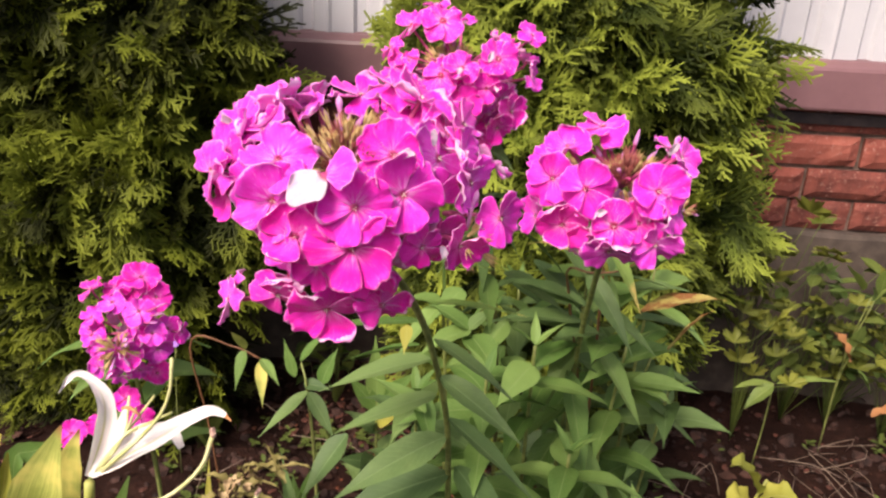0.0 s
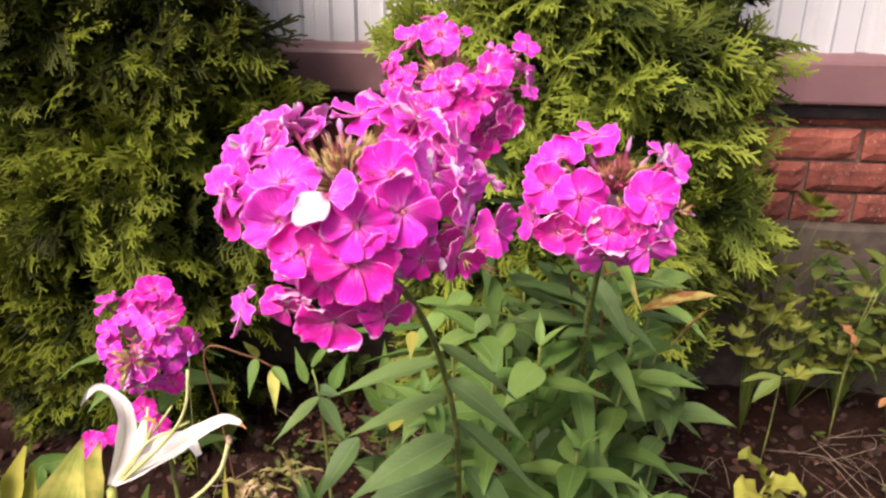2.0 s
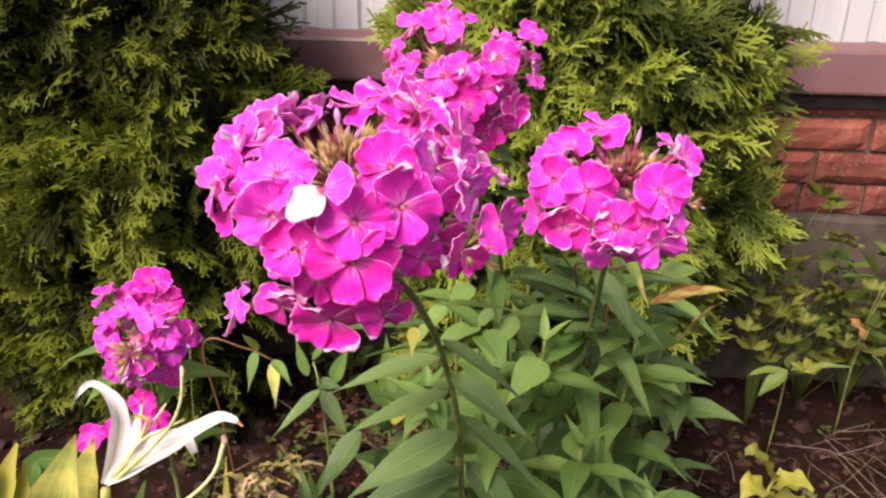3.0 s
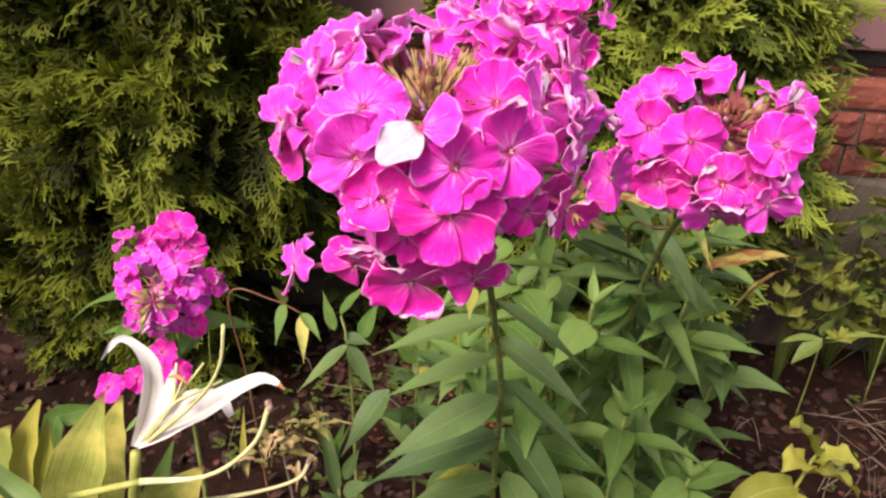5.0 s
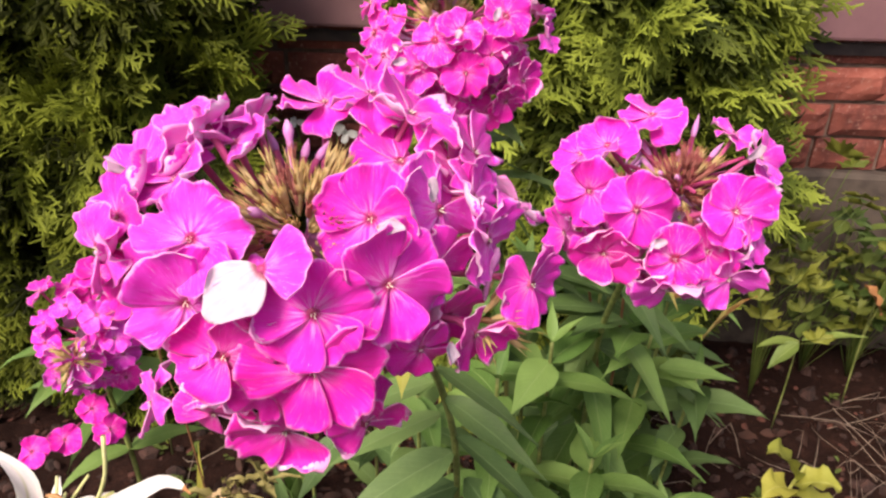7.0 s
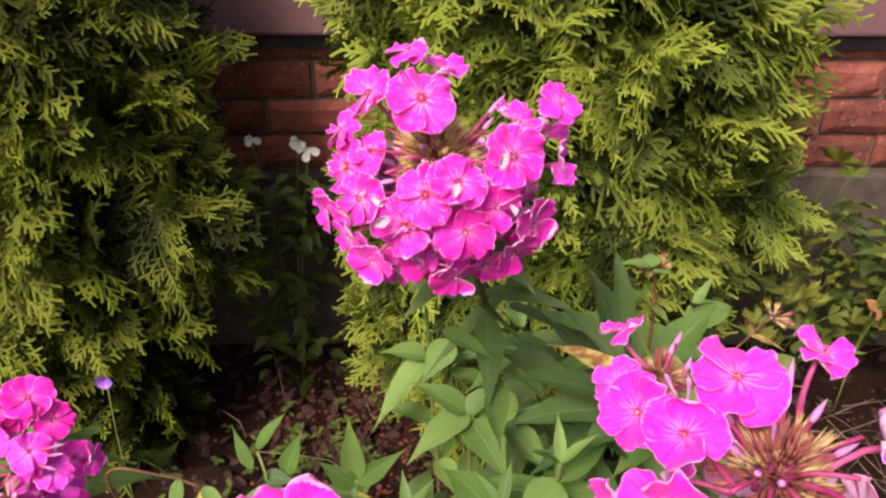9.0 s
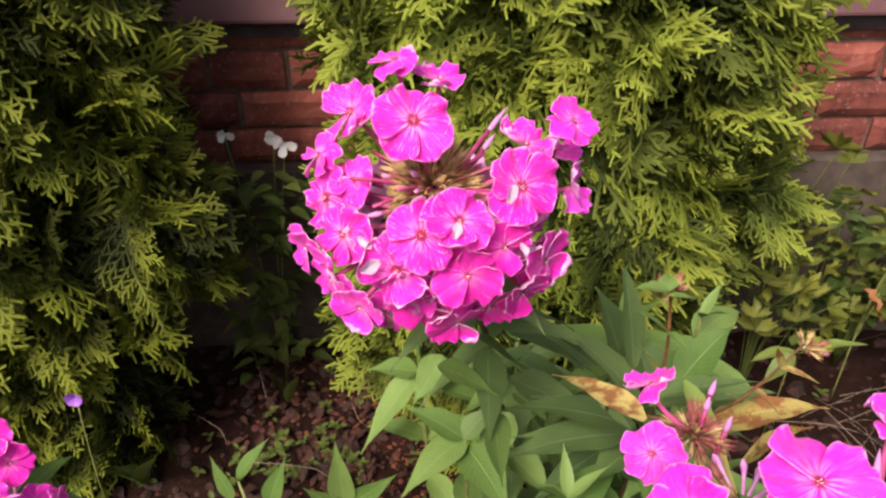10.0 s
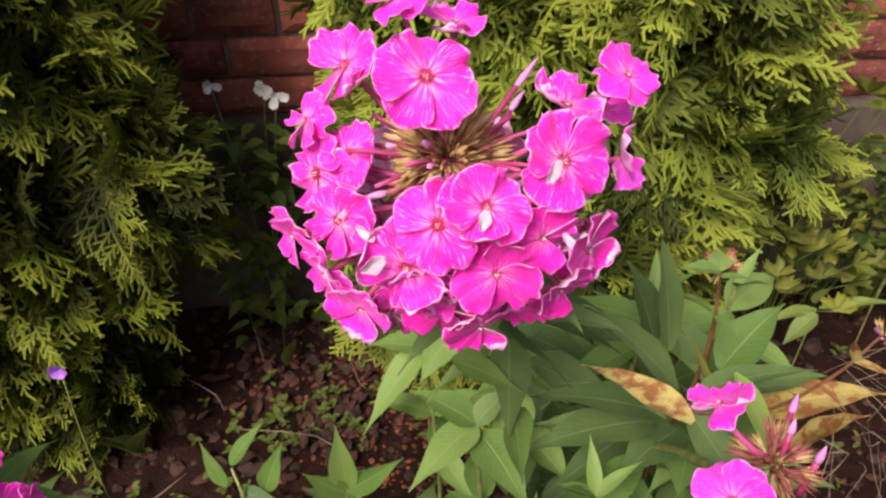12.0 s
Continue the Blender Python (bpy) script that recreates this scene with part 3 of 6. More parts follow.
thuja((-0.444, 1.52, 0.0), (0.376, 0.21), 1.85, 600, THUJA_DARK, "dark green thuja with shaded hollows by the brick wall", 8, light_bias=0.04, taper=0.8, foot=(0.70, 0.30, 0.60, 0.40), hollow=-0.25)


# ---- phlox ----
def petal_mesh(name, seed, mat, cup, ripple, narrow=1.0, reverse=None, furl=0.0, foot=0.80, rounded=0.33):
    """One broad ruffled petal, one unit long along x, face up: front, paler back and a thin pale rim between."""
    rng = random.Random(seed)
    ph, ph2, ph3, bend = rng.uniform(0, 6), rng.uniform(0, 6), rng.uniform(0, 6), rng.uniform(-0.08, 0.08)
    notch, lobes = rng.uniform(0.02, 0.07), rng.uniform(0.012, 0.028)
    us = [0.04, 0.14, 0.28, 0.44, 0.6, 0.74, 0.85, 0.93, 1.0]
    vs = [-1, -0.9, -0.74, -0.56, -0.37, -0.18, 0, 0.18, 0.37, 0.56, 0.74, 0.9, 1]
    nu, nv = len(us), len(vs)
    verts, uvs, faces, slots = [], [], [], []
    for layer in (0.0, -0.024):
        for u in us:
            for v in vs:
                w = 0.76 * narrow * u**foot * (1 - 0.24 * u**5)
                x = u * (1 - rounded * abs(v) ** 2.2) - notch * u**7 * math.exp(-((v / 0.2) ** 2)) + lobes * u**5 * math.sin(5.2 * v + ph3)
                z = cup * u * u + ripple * u**3 * (math.sin(4.1 * v + ph) * 0.6 + math.sin(7.7 * v + ph2) * 0.4)
                z += 0.05 * abs(v) * u + bend * v * u + 0.3 * ripple * u**7 * math.sin(9.0 * v + ph3)
                # the rim rolls up a little here and back a little there
                z += 0.07 * max(0.0, (u - 0.8) / 0.2) ** 2 * math.sin(3.0 * v + ph2 + ph)
                z -= 0.06 * math.exp(-((v / 0.12) ** 2)) * u * (1 - u)
                if furl and x > 0.6:
                    # the tip rolls over and shows its pale back
                    turn = furl * (x - 0.6) / 0.4
                    z += 0.22 * (1 - math.cos(turn))
                    x = 0.6 + 0.22 * math.sin(turn)
                verts.append((x, w * v, z + layer * (math.cos(furl) if furl and u > 0.9 else 1)))
                uvs.append((u, 0.5 + 0.5 * v))
    for layer in (0, 1):
        for i in range(nu - 1):
            for j in range(nv - 1):
                a = layer * nu * nv + i * nv + j
                q = (a, a + nv, a + nv + 1, a + 1)
                faces.append(q if layer == 0 else q[::-1])
                slots.append(layer)
    border = [i * nv for i in range(nu)] + [(nu - 1) * nv + j for j in range(1, nv)] + [i * nv + nv - 1 for i in range(nu - 2, -1, -1)]
    for a, b in zip(border, border[1:]):
        faces.append((b, a, a + nu * nv, b + nu * nv))
        slots.append(2 if verts[a][0] > 0.35 else 1)
    return mesh(name, verts, faces, [mat, reverse or REVERSE, RIM], uvs, slots)


PETALS = {}
for key, mat, ruffle in (("bright", PETAL, 1.0), ("rayed", PETAL_RAYED, 1.35), ("deep", PETAL_DEEP, 0.9), ("lilac", PETAL_LILAC, 1.1)):
    PETALS[key] = [petal_mesh("petal", 20 + k, mat, c, r * ruffle, w, furl=2.1 if k == 6 else 0.0) for k, (c, r, w) in enumerate([(0.03, 0.09, 1.0), (0.12, 0.12, 0.98), (-0.14, 0.11, 1.02), (0.0, 0.16, 0.96), (-0.28, 0.13, 0.96), (0.22, 0.11, 0.92), (0.0, 0.10, 0.92)])]
PALE_PETAL = petal_mesh("petal", 51, WHITE_PETAL, 0.16, 0.10, 0.74, WHITE_PETAL, foot=0.50, rounded=0.50)
FOLDED_PETAL = petal_mesh("petal", 53, WHITE_PETAL, 0.3, 0.14, 0.8, REVERSE, foot=0.7, rounded=0.5)


def eye_mesh(wide):
    """The throat: a dark red star with small cream anthers that lean to one side."""
    ring = [(wide * math.cos(k * math.tau / 10) * (1 + 0.3 * (k % 2)), wide * math.sin(k * math.tau / 10) * (1 + 0.3 * (k % 2)), 0.026) for k in range(10)]
    verts, faces = [V(0, 0, -0.02), *map(Vector, ring)], [(0, k + 1, (k + 1) % 10 + 1) for k in range(10)]
    slots = [0] * 10
    for k in range(3):
        a = 0.6 + k * 2.1
        p = V(0.026 * math.cos(a), 0.026 * math.sin(a), 0.0)
        tv, tf = tube_data([p, p + V(0.010 * math.cos(a), 0.010 * math.sin(a) - 0.01, 0.05), p + V(0.016 * math.cos(a), 0.016 * math.sin(a) - 0.025, 0.08)], [0.007, 0.011, 0.005], 5)
        o = len(verts)
        verts += tv
        faces += [tuple(i + o for i in f) for f in tf]
        slots += [1] * len(tf)
    return mesh("eye", verts, faces, [EYE, ANTHER], slots=slots)


EYE_SMALL, EYE_LARGE = eye_mesh(0.045), eye_mesh(0.11)


def bud_mesh(mat, slim, pink):
    """A pin-like calyx with pointed teeth, or a furled bud on its tube."""
    prof = [(0, 0.3), (0.15, 0.42), (0.4, 0.36), (0.62, 0.55), (0.78, 0.85), (0.9, 0.62), (1.0, 0.06)] if pink else [(0, 0.35), (0.2, 0.72), (0.5, 0.8), (0.68, 0.72), (0.8, 0.42), (1.0, 0.04)]
    parts = [tube_data([V(0.05 * math.sin(2.4 * s), 0, s) for s, _ in prof], [0.085 * slim * r for _, r in prof], 7)]
    if not pink:
        for k in range(5):
            a = k * math.tau / 5 + 0.4
            d = V(math.cos(a), math.sin(a), 0)
            parts.append(tube_data([d * 0.06 * slim + V(0, 0, 0.36), d * 0.10 * slim + V(0, 0, 0.72), d * 0.21 + V(0, 0, 1.05)], [0.034, 0.030, 0.003], 4))
    return mesh("bud", *join(parts), mat)


BUD_MESHES = [bud_mesh(BUD, 1.5, True), bud_mesh(CALYX, 1.3, False), bud_mesh(CALYX, 1.7, False), bud_mesh(CALYX_RED, 1.2, False)]


def floret(plant, place, facing, size, root, rng, tone="bright", half=0, spin=None, loose=1.0):
    """A phlox floret: five petals round a dark eye on a slim tube that runs back to root."""
    o = plant.matrix_basis.translation
    place, facing = Vector(place) - o, Vector(facing).normalized()
    root = Vector(root) - o
    turn = facing.to_track_quat("Z", "Y").to_matrix().to_4x4() @ Matrix.Rotation(rng.uniform(0, 1.25) if spin is None else spin, 4, "Z")
    pose0 = Matrix.Translation(place) @ turn
    inv = pose0.inverted()
    back = inv @ root
    if back.length > 0.034:
        back = back * (0.034 / back.length)
    way = [V(0, 0, 0), V(0, 0, -0.008), back * 0.55 + V(0, 0, -0.006), back]
    head = put("floret", mesh("floret", *tube_data(curve_points(way, 7), [0.0019, 0.0013, 0.0012, 0.0012, 0.0013, 0.0016, 0.0012], 6), TUBE), plant, m=pose0)
    length = size * 0.5
    lift = rng.gauss(0.02, 0.10) * loose
    for k in range(5 - half):
        data = PETALS[tone][6 if rng.random() < 0.11 * loose else rng.randrange(6 if loose > 0.5 else 3)]
        tilt = Matrix.Rotation(rng.gauss(0.20, 0.12), 4, "X") @ Matrix.Rotation(rng.gauss(0.02, 0.17) * loose - lift, 4, "Y")
        m = Matrix.Rotation(k * math.tau / 5 + rng.gauss(0, 0.08), 4, "Z") @ tilt @ Matrix.Diagonal((*[length * rng.uniform(0.88, 1.08)] * 3, 1))
        put("petal", data, head, m=m)
    put("eye", EYE_LARGE if tone == "rayed" else EYE_SMALL, head, m=Matrix.Diagonal((length, length, length, 1)))
    return head


def buds(plant, centre, count, spread, rng, pinks=0.25, size=0.019, tilt=(0, 0, 1), core=0.006, kinds=(1, 1, 2, 3)):
    """The middle of a flower head: spent calyxes and a few unopened buds that stand out like pins."""
    o = plant.matrix_basis.translation
    turn = Vector(tilt).normalized().to_track_quat("Z", "Y").to_matrix()
    for k in range(count):
        cap = spread * (k + 0.5) / count
        h = 1 - cap
        a = k * 2.399963 + rng.gauss(0, 0.25)
        d = turn @ Vector((math.sqrt(max(0.0, 1 - h * h)) * math.cos(a), math.sqrt(max(0.0, 1 - h * h)) * math.sin(a), h))
        d = (d + Vector((rng.gauss(0, 0.2), rng.gauss(0, 0.2), rng.gauss(0, 0.2)))).normalized()
        kind = 0 if rng.random() < pinks else rng.choice(kinds)
        length = size * rng.uniform(0.7, 1.25) * (1.35 if kind == 0 else 1.0)
        m = Matrix.Translation(Vector(centre) - o + d * rng.uniform(0.5, 1.5) * core) @ d.to_track_quat("Z", "Y").to_matrix().to_4x4() @ Matrix.Rotation(rng.uniform(0, 6.3), 4, "Z") @ Matrix.Diagonal((length, length, length, 1))
        put("bud", BUD_MESHES[kind], plant, m=m)


def placed_florets(plant, centre, rows, tones, rng, big):
    """Florets of one head: rows of offset from its centre and width, in millimetres, the way each one faces, in hundredths, and its turn, in degrees."""
    c = Vector(centre)
    for (x, y, z, d, a, b, e, spin), tone in zip(rows, tones.split()):
        off = Vector((x, y, z)) * 0.001
        floret(plant, c + off, (a, b, e), d * 0.001 * big, c + off * 0.25 + Vector((0, 0, -0.004)), rng, tone, spin=radians(spin))


def folded_petals(plant, centre, rows, rng):
    """Petals folded back that show their pale reverse: rows of offset and length, in millimetres, and the way each one points, in hundredths."""
    o, c = plant.matrix_basis.translation, Vector(centre)
    for x, y, z, size, a, b, e in rows:
        off, d = Vector((x, y, z)) * 0.001, Vector((a, b, e)).normalized()
        n = off.normalized() + Vector((rng.gauss(0, 0.25), -0.3, rng.gauss(0.2, 0.25)))
        n = (n - d * n.dot(d)).normalized()
        m = Matrix.Translation(c + off - o) @ Matrix((d, n.cross(d), n)).transposed().to_4x4()
        put("petal", FOLDED_PETAL, plant, "white folded-back petal", m @ Matrix.Diagonal((size * 0.0009, size * 0.0005, size * 0.0009, 1)))


def tall_bud(plant, root, tip):
    """A furled bud with a pale twisted tip on its long red tube."""
    root, tip = Vector(root), Vector(tip)
    neck = root.lerp(tip, 0.66)
    bud = rod("bud", [root, root.lerp(tip, 0.25), neck], [0.0011, 0.0013, 0.0012], TUBE, plant, 6, steps=5)
    neck, tip = neck - plant.matrix_basis.translation, tip - plant.matrix_basis.translation
    rod("tip", [neck, neck.lerp(tip, 0.3), neck.lerp(tip, 0.62), tip], [0.0011, 0.0016, 0.0011, 0.0001], BUD, bud, 7, "pale furled tip", steps=8)


def spokes(plant, centre, count, reach, rise, rng):
    """Thin red stalks that spread from the middle of a head under its florets."""
    c = Vector(centre)
    for k in range(count):
        a = k * math.tau / count + rng.gauss(0, 0.12)
        far = reach * rng.uniform(0.75, 1.1)
        tip = c + V(math.cos(a) * far, math.sin(a) * far, rise * rng.uniform(0.4, 1.3))
        rod("side_stalk", [c, c.lerp(tip, 0.5) + V(0, 0, 0.003), tip], [0.0012, 0.0010, 0.0009], TUBE, plant, 5, steps=5)


def fill_florets(plant, centre, count, radius, rng, tone="bright", size=0.029, top=0.45):
    """Florets that crowd in behind the outer ones, all round but for the open crown."""
    c = Vector(centre)
    for k in range(count):
        h = top - (top + 0.7) * (k + 0.5) / count
        a = k * 2.399963 + rng.gauss(0, 0.3)
        d = Vector((math.sqrt(1 - h * h) * math.cos(a), math.sqrt(1 - h * h) * math.sin(a), h))
        facing = d + Vector((rng.gauss(0, 0.25), rng.gauss(-0.15, 0.25), rng.gauss(0.1, 0.25)))
        floret(plant, c + d * radius * rng.uniform(0.9, 1.12), facing, size * rng.uniform(0.85, 1.12), c + d * radius * 0.3, rng, rng.choice((tone, tone, "deep", "lilac")))


def pair_leaves(plant, line, fractions, length, width, rng, mat=LEAF, start=0.0, droop=0.5):
    """Opposite leaves in crossed pairs up a stem."""
    for k, s in enumerate(fractions):
        p = line[min(int(s * (len(line) - 1)), len(line) - 1)]
        turn = start + k * math.pi / 2 + rng.gauss(0, 0.22)
        for side in (0, 1):
            a = turn + side * math.pi + rng.gauss(0, 0.2)
            size = length * rng.uniform(0.8, 1.15) * (1.0 - 0.35 * max(0.0, s - 0.75) * 4 * 0.6)
            d = V(math.cos(a), math.sin(a), rng.uniform(0.1, 0.45) - droop).normalized()
            leaf(plant, p, p + d * size, width * rng.uniform(0.95, 1.3), mat, arch=rng.uniform(0.10, 0.24), fold=rng.uniform(0.1, 0.4), wave=0.03, rng=rng, twist=rng.gauss(0, 0.2), curl=rng.uniform(0.0, 0.12))


MAIN, RIGHT, BACK, SMALL = (0.195, 0.531, 0.806), (0.341, 0.648, 0.786), (0.233, 0.848, 0.815), (-0.119, 0.918, 0.514)
PHLOX = "phlox clump"

# the tall stem that leans out furthest, with the largest head
rng = random.Random(41)
main = thing("phlox", (0.257, 0.966, 0.000), "tall leafy phlox stem bowed under a large domed magenta flower head", "phlox", PHLOX)
main_line = curve_points([(0.257, 0.965, -0.020), (0.246, 0.890, 0.301), (0.242, 0.812, 0.484), (0.229, 0.742, 0.609), (0.218, 0.622, 0.722), (0.200, 0.545, 0.790)], 41)
rod("stem", main_line, list(np.linspace(0.0035, 0.0022, 41)), STEM, main, 7)
placed_florets(main, MAIN, [(-20, -43, 39, 30, -8, -81, 59, 20), (13, -53, 24, 29, 26, -96, 14, 18), (31, -42, 27, 31, 37, -88, 30, 54), (25, -29, 40, 29, 0, -95, 30, 18), (43, -9, 34, 33, 77, -54, 35, 20), (-21, -50, 24, 29, 5, -100, 6, 54), (-11, -55, 11, 27, -7, -100, 4, 54), (12, -54, 7, 34, 20, -98, -2, 18), (-25, -33, -27, 26, -6, -96, -26, 18), (-3, -34, -32, 32, 1, -89, -45, 0), (22, -32, -29, 26, 57, -81, -17, 70), (-49, -22, 34, 30, -68, -61, 40, 30)], 'lilac bright bright bright lilac lilac deep deep deep deep deep bright', rng, 1.15)
placed_florets(main, MAIN, [(-53, -29, 28, 24, -61, -79, 2, 0), (-46, -29, 18, 23, -58, -81, -7, 40), (-43, -2, 48, 29, -51, -35, 78, 10), (-27, -3, 56, 23, -61, 42, 67, 30), (-33, -16, 44, 24, -50, -29, 81, 60), (-17, 13, 53, 20, -41, 53, 74, 20), (32, 21, 54, 32, 46, -7, 89, 30), (53, 11, 45, 28, 81, -18, 56, 10), (58, -4, 22, 26, 92, -38, 11, 40), (39, -34, 1, 21, 53, -82, -23, 30), (55, -19, -3, 24, 76, -61, -23, 54), (-2, -49, 13, 26, 18, -97, 18, 0)], 'lilac deep lilac lilac lilac lilac bright bright lilac deep deep deep', rng, 1.15)
placed_florets(main, MAIN, [(45, 13, 41, 29, 81, -22, 55, 0), (53, 1, 34, 25, 92, -28, 28, 30), (29, 12, 41, 30, 39, -49, 78, 20), (-34, -3, 49, 30, -51, -32, 80, 40), (-47, -10, 41, 29, -65, -50, 58, 10), (-19, -2, 51, 24, -27, -15, 95, 0), (18, 29, 58, 28, 20, -7, 98, 0), (-32, -33, 25, 25, -36, -91, 18, 0), (-4, -47, -5, 24, 7, -98, -17, 40), (18, -42, -10, 24, 33, -92, -20, 0), (43, -16, 19, 25, 78, -63, 7, 20), (46, -9, -3, 24, 71, -69, -17, 0)], 'bright lilac bright lilac lilac lilac bright lilac deep deep bright deep', rng, 1.12)
buds(main, (0.197, 0.517, 0.832), 215, 1.35, rng, 0.03, 0.0098, (0.0, -0.75, 1), 0.0135)
fill_florets(main, (0.195, 0.530, 0.808), 14, 0.036, rng, top=0.2)
for tip in ((0.180, 0.550, 0.854), (0.188, 0.545, 0.852), (0.194, 0.548, 0.852), (0.201, 0.546, 0.852)):
    tall_bud(main, (0.192, 0.532, 0.838), tip)
# florets that stand apart from the dome
floret(main, (0.194, 0.577, 0.855), (0.05, -0.15, 1.0), 0.038, (0.197, 0.552, 0.828), rng, loose=0.5)
floret(main, (0.139, 0.520, 0.764), (-0.93, -0.34, 0.10), 0.031, (0.165, 0.524, 0.768), rng, "lilac", half=1)
floret(main, (0.268, 0.532, 0.810), (0.72, -0.65, 0.15), 0.032, (0.240, 0.545, 0.806), rng)
floret(main, (0.263, 0.548, 0.832), (0.6, 0.3, 0.5), 0.024, (0.240, 0.545, 0.816), rng, "lilac", half=1)
folded_petals(main, MAIN, [(28, -42, 44, 9, 98, 3, -21), (42, -24, 43, 8, -35, 37, 86), (-46, -17, 45, 9, -51, 11, 85), (48, -29, 1, 8, -17, -56, -81), (-33, -45, 32, 6, 52, -21, -83)], rng)
# a floret turned aside: one petal folded back to show its white reverse, one still pink
aside = put("floret", mesh("floret", *tube_data(curve_points([V(0, 0, 0), V(0.002, 0.012, -0.008), V(0.003, 0.03, -0.018)], 6), 0.0013, 6), TUBE), main, m=Matrix.Translation(V(0.1962, 0.4765, 0.8435) - main.matrix_basis.translation))
for data, d, size, label in ((PALE_PETAL, V(-0.70, -0.30, -0.66), 0.0180, "white folded-back petal"), (PETALS["lilac"][0], V(0.85, -0.25, 0.35), 0.0155, ""), (PETALS["lilac"][1], V(-0.1, 0.9, -0.35), 0.013, "")):
    d = d.normalized()
    n = V(0.0, -0.72, 0.70)
    n = (n - d * n.dot(d)).normalized()
    put("petal", data, aside, label, Matrix((d, n.cross(d), n)).transposed().to_4x4() @ Matrix.Diagonal((size, size, size, 1)))
twig = curve_points([(0.207, 0.581, 0.758), (0.231, 0.545, 0.788), (0.259, 0.524, 0.800)], 7)
rod("side_stalk", twig, 0.0012, STEM_DRY, main)
buds(main, (0.251, 0.525, 0.800), 9, 1.1, rng, 0.1, 0.012, (1, -0.3, 0.2))
set_leaves(main, [(226, 743, 607, 142, 698, 597, 24), (230, 778, 550, 144, 728, 534, 24), (240, 814, 479, 136, 753, 441, 39), (244, 849, 406, 118, 799, 372, 47), (253, 888, 310, 140, 847, 293, 48), (230, 710, 644, 296, 668, 619, 18), (234, 761, 579, 309, 715, 545, 25), (242, 799, 511, 329, 738, 468, 30), (252, 843, 422, 324, 762, 365, 48), (257, 882, 327, 313, 806, 261, 51)], LEAF, rng, 0.05)
set_leaves(main, [(222, 689, 670, 142, 661, 673, 11), (217, 681, 721, 276, 712, 706, 11), (213, 784, 595, 140, 806, 561, 21), (218, 841, 486, 160, 870, 507, 27), (208, 867, 494, 229, 830, 443, 26)], LEAF_LIGHT, rng, 0.03)
set_leaves(main, [(230, 713, 673, 301, 733, 657, 15)], LEAF_TIPPED, rng, 0.04)
set_leaves(main, [(212, 677, 672, 212, 659, 659, 10), (227, 906, 306, 179, 880, 307, 25), (240, 887, 268, 202, 856, 259, 31)], LEAF_YELLOW, rng, 0.10)

# the stem with the looser head beside it
rng = random.Random(52)
right = thing("phlox", (0.391, 1.061, 0.000), "leafy phlox stem with a loose open magenta flower head", "phlox", PHLOX)
right_line = curve_points([(0.390, 1.059, -0.020), (0.390, 1.031, 0.301), (0.380, 0.961, 0.495), (0.367, 0.835, 0.640), (0.350, 0.710, 0.730), (0.341, 0.662, 0.768)], 41)
rod("stem", right_line, list(np.linspace(0.0036, 0.0022, 41)), STEM, right, 7)
placed_florets(right, RIGHT, [(-41, -15, 15, 30, -41, -88, 24, 20), (-24, -36, 16, 31, -20, -94, 28, 0), (16, -39, 18, 32, 24, -90, 35, 36), (-34, -29, -9, 30, -28, -95, -12, 50), (-7, -45, -2, 27, -8, -100, 0, 18), (-7, -41, -19, 34, -6, -78, -62, 0), (19, -39, -14, 29, 21, -95, -22, 20), (-40, 27, 17, 28, -76, -42, 49, 0), (-32, 3, 30, 27, -49, -60, 63, 40), (44, 59, 19, 23, 28, -20, 94, 10)], 'bright bright bright deep rayed lilac lilac bright bright bright', rng, 1.16)
floret(right, (0.331, 0.668, 0.826), (-0.17, -0.22, 0.96), 0.036, (0.338, 0.664, 0.796), rng, spin=0.94, loose=0.3)
placed_florets(right, RIGHT, [(35, -4, 29, 28, 69, -49, 53, 30), (27, -37, 5, 24, 72, -69, 8, 0), (-47, 9, -18, 28, -92, -36, -15, 20), (-19, -29, -18, 28, -29, -71, -64, 30), (8, -37, -2, 26, 2, -100, 7, 30)], 'lilac lilac bright deep deep', rng, 1.16)
buds(right, (0.345, 0.652, 0.793), 110, 0.95, rng, 0.05, 0.0115, (0.1, -0.25, 1), 0.009, (1, 3, 3))
for root, tip in (((0.346, 0.656, 0.796), (0.357, 0.682, 0.823)), ((0.342, 0.656, 0.796), (0.336, 0.673, 0.818)), ((0.340, 0.656, 0.794), (0.328, 0.670, 0.813)), ((0.348, 0.656, 0.794), (0.368, 0.672, 0.812)), ((0.350, 0.652, 0.792), (0.374, 0.656, 0.806))):
    tall_bud(right, root, tip)
folded_petals(right, RIGHT, [(21, -28, 36, 10, 45, 16, 88), (-19, -46, 4, 9, 93, -6, 37), (26, -34, 26, 10, 92, -38, -4), (-42, -26, -6, 8, 98, -6, 20)], rng)
spokes(right, (0.344, 0.652, 0.792), 12, 0.030, 0.016, rng)
fill_florets(right, RIGHT, 10, 0.032, rng, top=0.1)
buds(right, (0.326, 0.690, 0.786), 12, 0.9, rng, 0.3, 0.012, (-0.1, 0.3, 1))
# its rear side branch
rod("side_stalk", [(0.357, 0.770, 0.690), (0.350, 0.769, 0.718), (0.341, 0.764, 0.742)], 0.0012, STEM_DRY, right, steps=8)
buds(right, (0.341, 0.764, 0.742), 46, 1.1, rng, 0.04, 0.0115, (-0.1, -0.2, 1), 0.004, (1, 3, 3))
for root, tip in (((0.343, 0.767, 0.744), (0.356, 0.785, 0.756)), ((0.346, 0.752, 0.740), (0.351, 0.755, 0.763)), ((0.342, 0.762, 0.744), (0.346, 0.768, 0.762))):
    tall_bud(right, root, tip)
